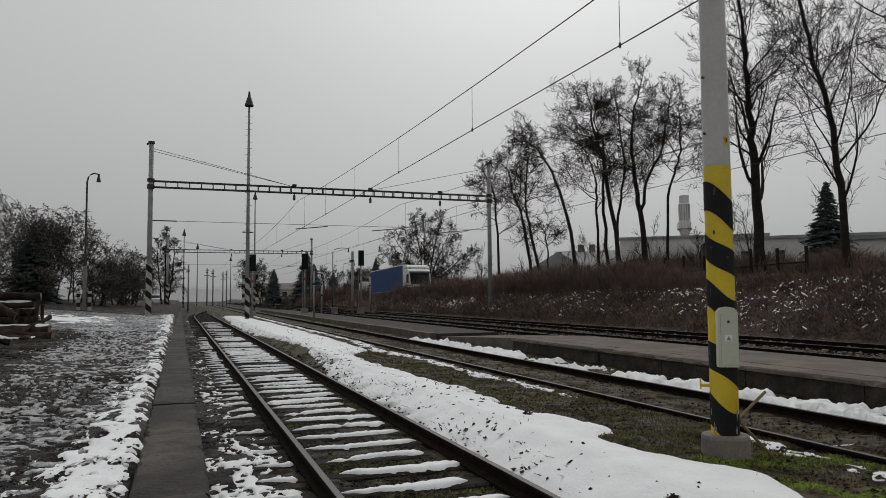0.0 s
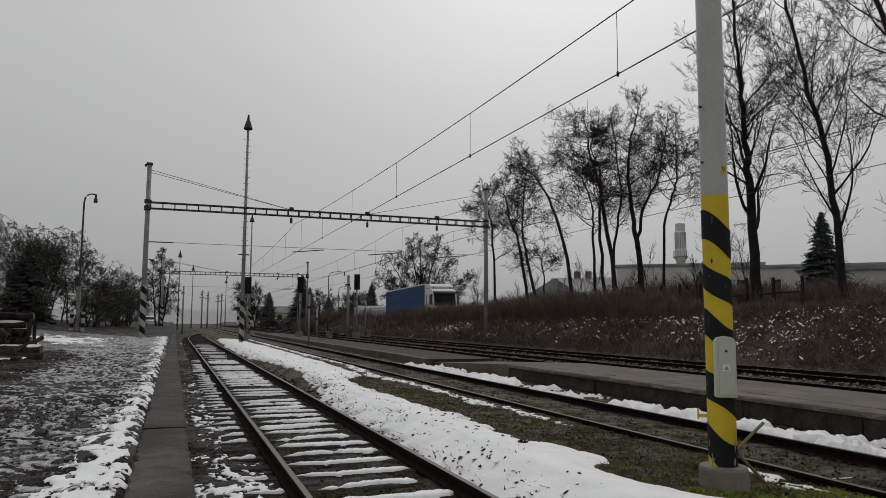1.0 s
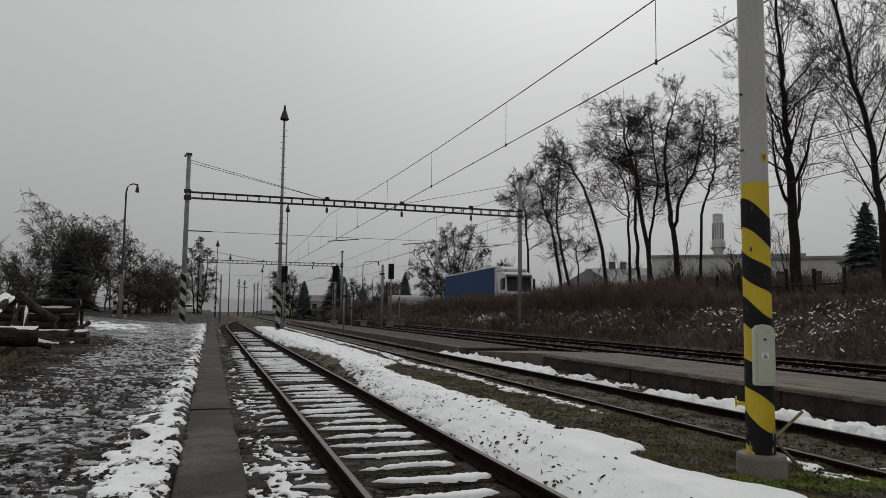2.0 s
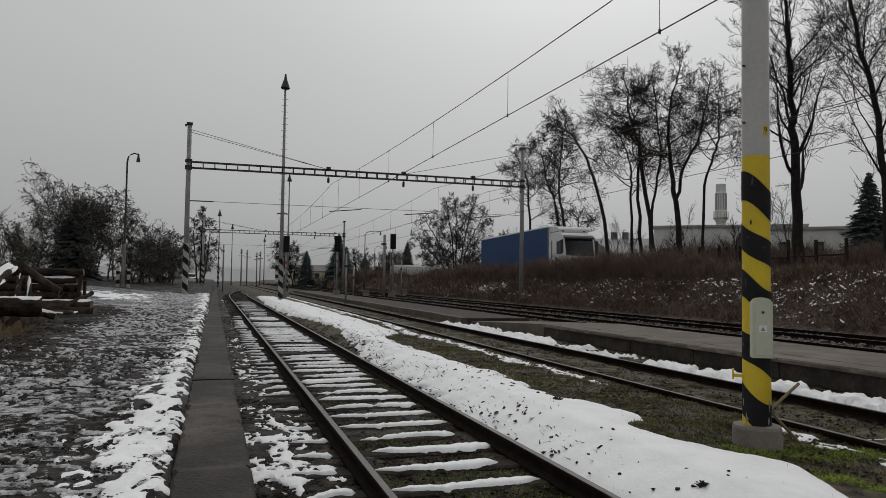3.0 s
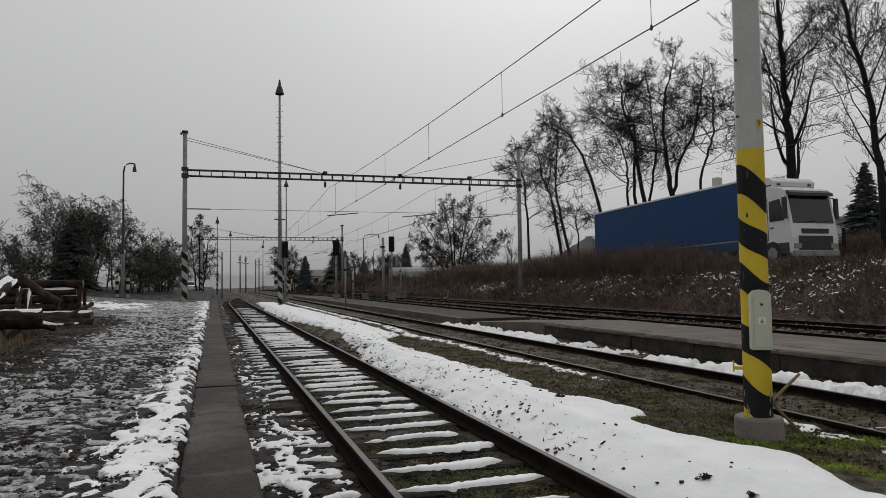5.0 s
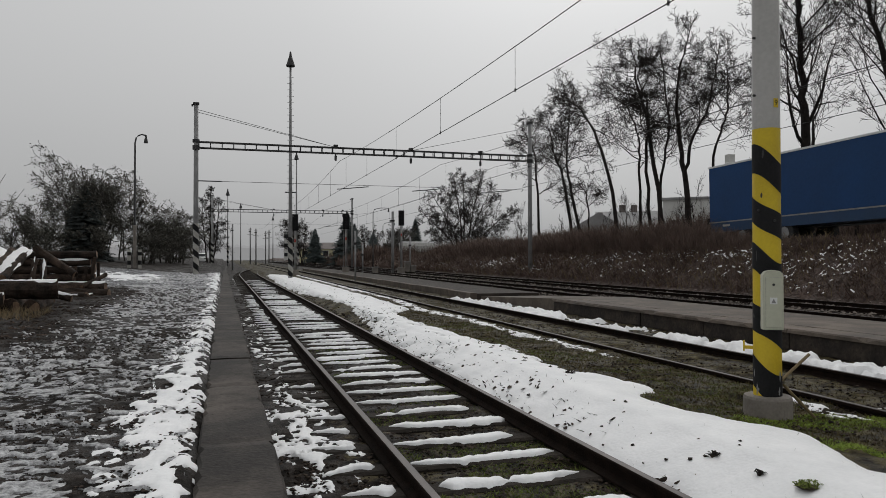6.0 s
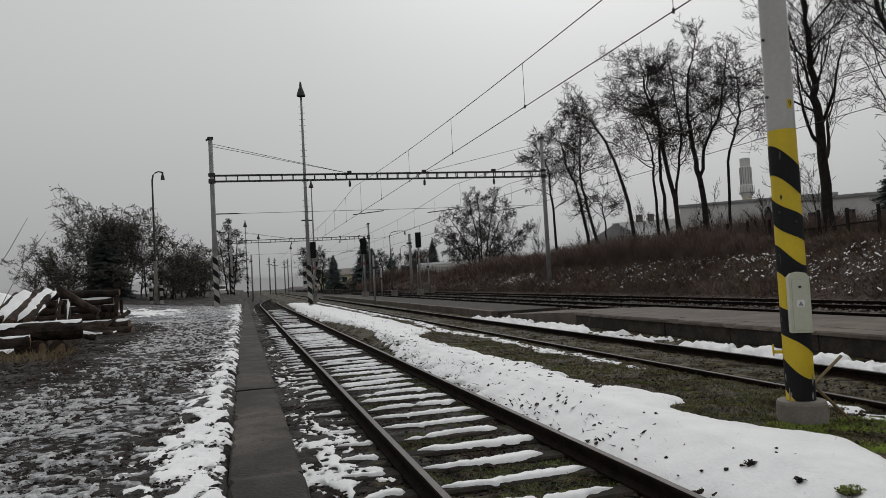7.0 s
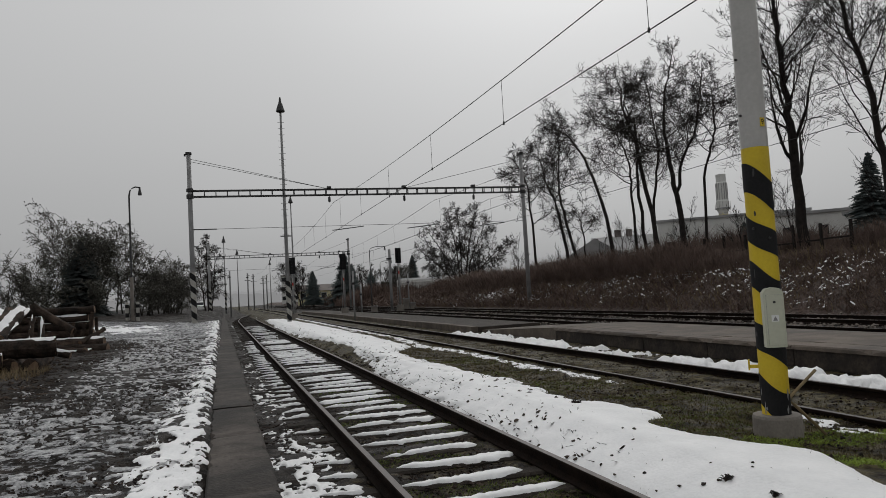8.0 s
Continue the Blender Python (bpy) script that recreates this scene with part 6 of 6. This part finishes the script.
cabp = part("cab", Shape().prism([(-13.82, 0.75), (-13.82, 3.3), (-14.00, 3.5), (-15.00, 3.46), (-15.65, 3.3), (-15.80, 3.16), (-16.06, 1.72), (-16.14, 1.1), (-16.12, 0.5), (-14.00, 0.5)], -1.22, 1.22, axis="x"), M_CAB, truck, "white driver's cab", bevel=0.06)
part("roof_deflector", Shape().prism([(-13.65, 3.46), (-13.55, 3.9), (-13.90, 3.97), (-14.85, 3.86), (-15.10, 3.66), (-15.05, 3.46)], -1.15, 1.15, axis="x"), M_CAB, truck, "white stepped roof deflector", bevel=0.04)
part("deflector_gap", Shape().box(-1.18, 1.18, -15.00, -13.80, 3.46, 3.52), M_DARK, cabp)
part("windscreen", Shape().prism([(-15.83, 3.0), (-15.70, 3.0), (-15.90, 1.76), (-16.07, 1.76)], -1.08, 1.08, axis="x"), M_GLASS, cabp, "dark windscreen")
part("wiper", Shape().rod((-0.9, -16.10, 1.78), (0.1, -16.07, 1.86), 0.015, 5).rod((0.2, -16.10, 1.78), (1.0, -16.06, 1.92), 0.015, 5), M_DARK, cabp)
part("sun_visor", Shape().prism([(-15.78, 3.02), (-15.80, 3.18), (-16.04, 3.05), (-16.06, 2.92)], -1.14, 1.14, axis="x"), M_DARK, cabp, "dark sun visor")
part("grille", Shape().box(-0.9, 0.9, -16.16, -16.10, 0.62, 1.22).box(-0.7, 0.7, -16.15, -16.09, 1.32, 1.52), M_DARK, cabp)
part("bumper", Shape().box(-1.2, 1.2, -16.20, -16.00, 0.36, 0.6), M_STEEL, cabp, bevel=0.03)
for sx in (-1, 1):
    part("side_window", Shape().prism([(-14.90, 1.9), (-14.90, 2.78), (-15.52, 2.84), (-15.74, 1.9)], sx * 1.215, sx * 1.235, axis="x"), M_GLASS, cabp)
    part("door_seam", Shape().box(sx * 1.216, sx * 1.226, -14.80, -14.77, 0.9, 2.95), M_DARK, cabp)
    part("air_duct", Shape().box(sx * 1.216, sx * 1.228, -14.20, -14.06, 1.6, 2.9), M_DARK, cabp)
    part("door_handle", Shape().box(sx * 1.22, sx * 1.245, -15.10, -14.90, 1.6, 1.66), M_DARK, cabp)
    part("mirror", Shape().box(sx * 1.28, sx * 1.46, -16.00, -15.86, 1.95, 2.85), M_DARK, cabp, bevel=0.03)
    part("mirror_arm", Shape().rod((sx * 1.2, -15.80, 2.9), (sx * 1.37, -15.92, 2.82), 0.025, 6), M_DARK, cabp)
    part("headlight", Shape().box(sx * 0.78, sx * 1.15, -16.17, -16.10, 0.68, 0.9), M_STEEL, cabp, bevel=0.02)
    part("roof_lamp", Shape().box(sx * 0.75, sx * 0.9, -15.12, -15.00, 3.5, 3.58), M_DARK, cabp)
    part("side_deflector", Shape().box(sx * 1.15, sx * 1.2, -13.85, -13.45, 1.0, 3.75), M_CAB, truck)
    part("step_panel", Shape().box(sx * 1.18, sx * 1.235, -15.95, -14.20, 0.5, 0.95), M_DARK, cabp)
part("fuel_tank", Shape().box(-1.15, -0.6, -14.0, -12.8, 0.4, 0.95).box(0.6, 1.15, -14.0, -12.8, 0.4, 0.95), M_STEEL, truck)
part("tractor_frame", Shape().box(-0.45, 0.45, -15.9, -11.5, 0.6, 0.9), M_DARK, truck)
WHEELS = []
for yy, rr in ((-2.3, 0.5), (-3.6, 0.5), (-4.9, 0.5), (-12.0, 0.52), (-15.0, 0.52)):
    for sx in (-1, 1):
        w = part("wheel", Shape().tube([(-0.16, 0, 0), (-0.14, 0, 0), (0.14, 0, 0), (0.16, 0, 0)], [rr * 0.93, rr, rr, rr * 0.93], 24), M_TYRE, truck)
        part("rim", Shape().tube([(sx * 0.1, 0, 0), (sx * 0.168, 0, 0)], [rr * 0.58, rr * 0.55], 8), M_STEEL, w)
        WHEELS.append((w, sx * 1.08, yy, rr))


def tail_y(t):
    """The lorry's way along the road: where its tail is."""
    return 88.93 - 8.395 * t - 0.4607 * t * t + 0.0371 * t**3


def motions():
    """The lorry drives along the road, its wheels turning."""
    rows = []
    for i in range(17):
        t = i * 0.5
        y = tail_y(t)
        rows.append((t, pose(24.17, y, float(road_z(y)) + 0.02, -1.15, 0, 0)))
    walk(truck, rows)
    for w, x, y, r in WHEELS:
        turn = []
        for i in range(121):
            t = i / 15
            roll = math.degrees((tail_y(0) - tail_y(t)) / r)
            turn.append((t, pose(x, y, r, roll, 0, 0)))
        walk(w, turn)


motions()
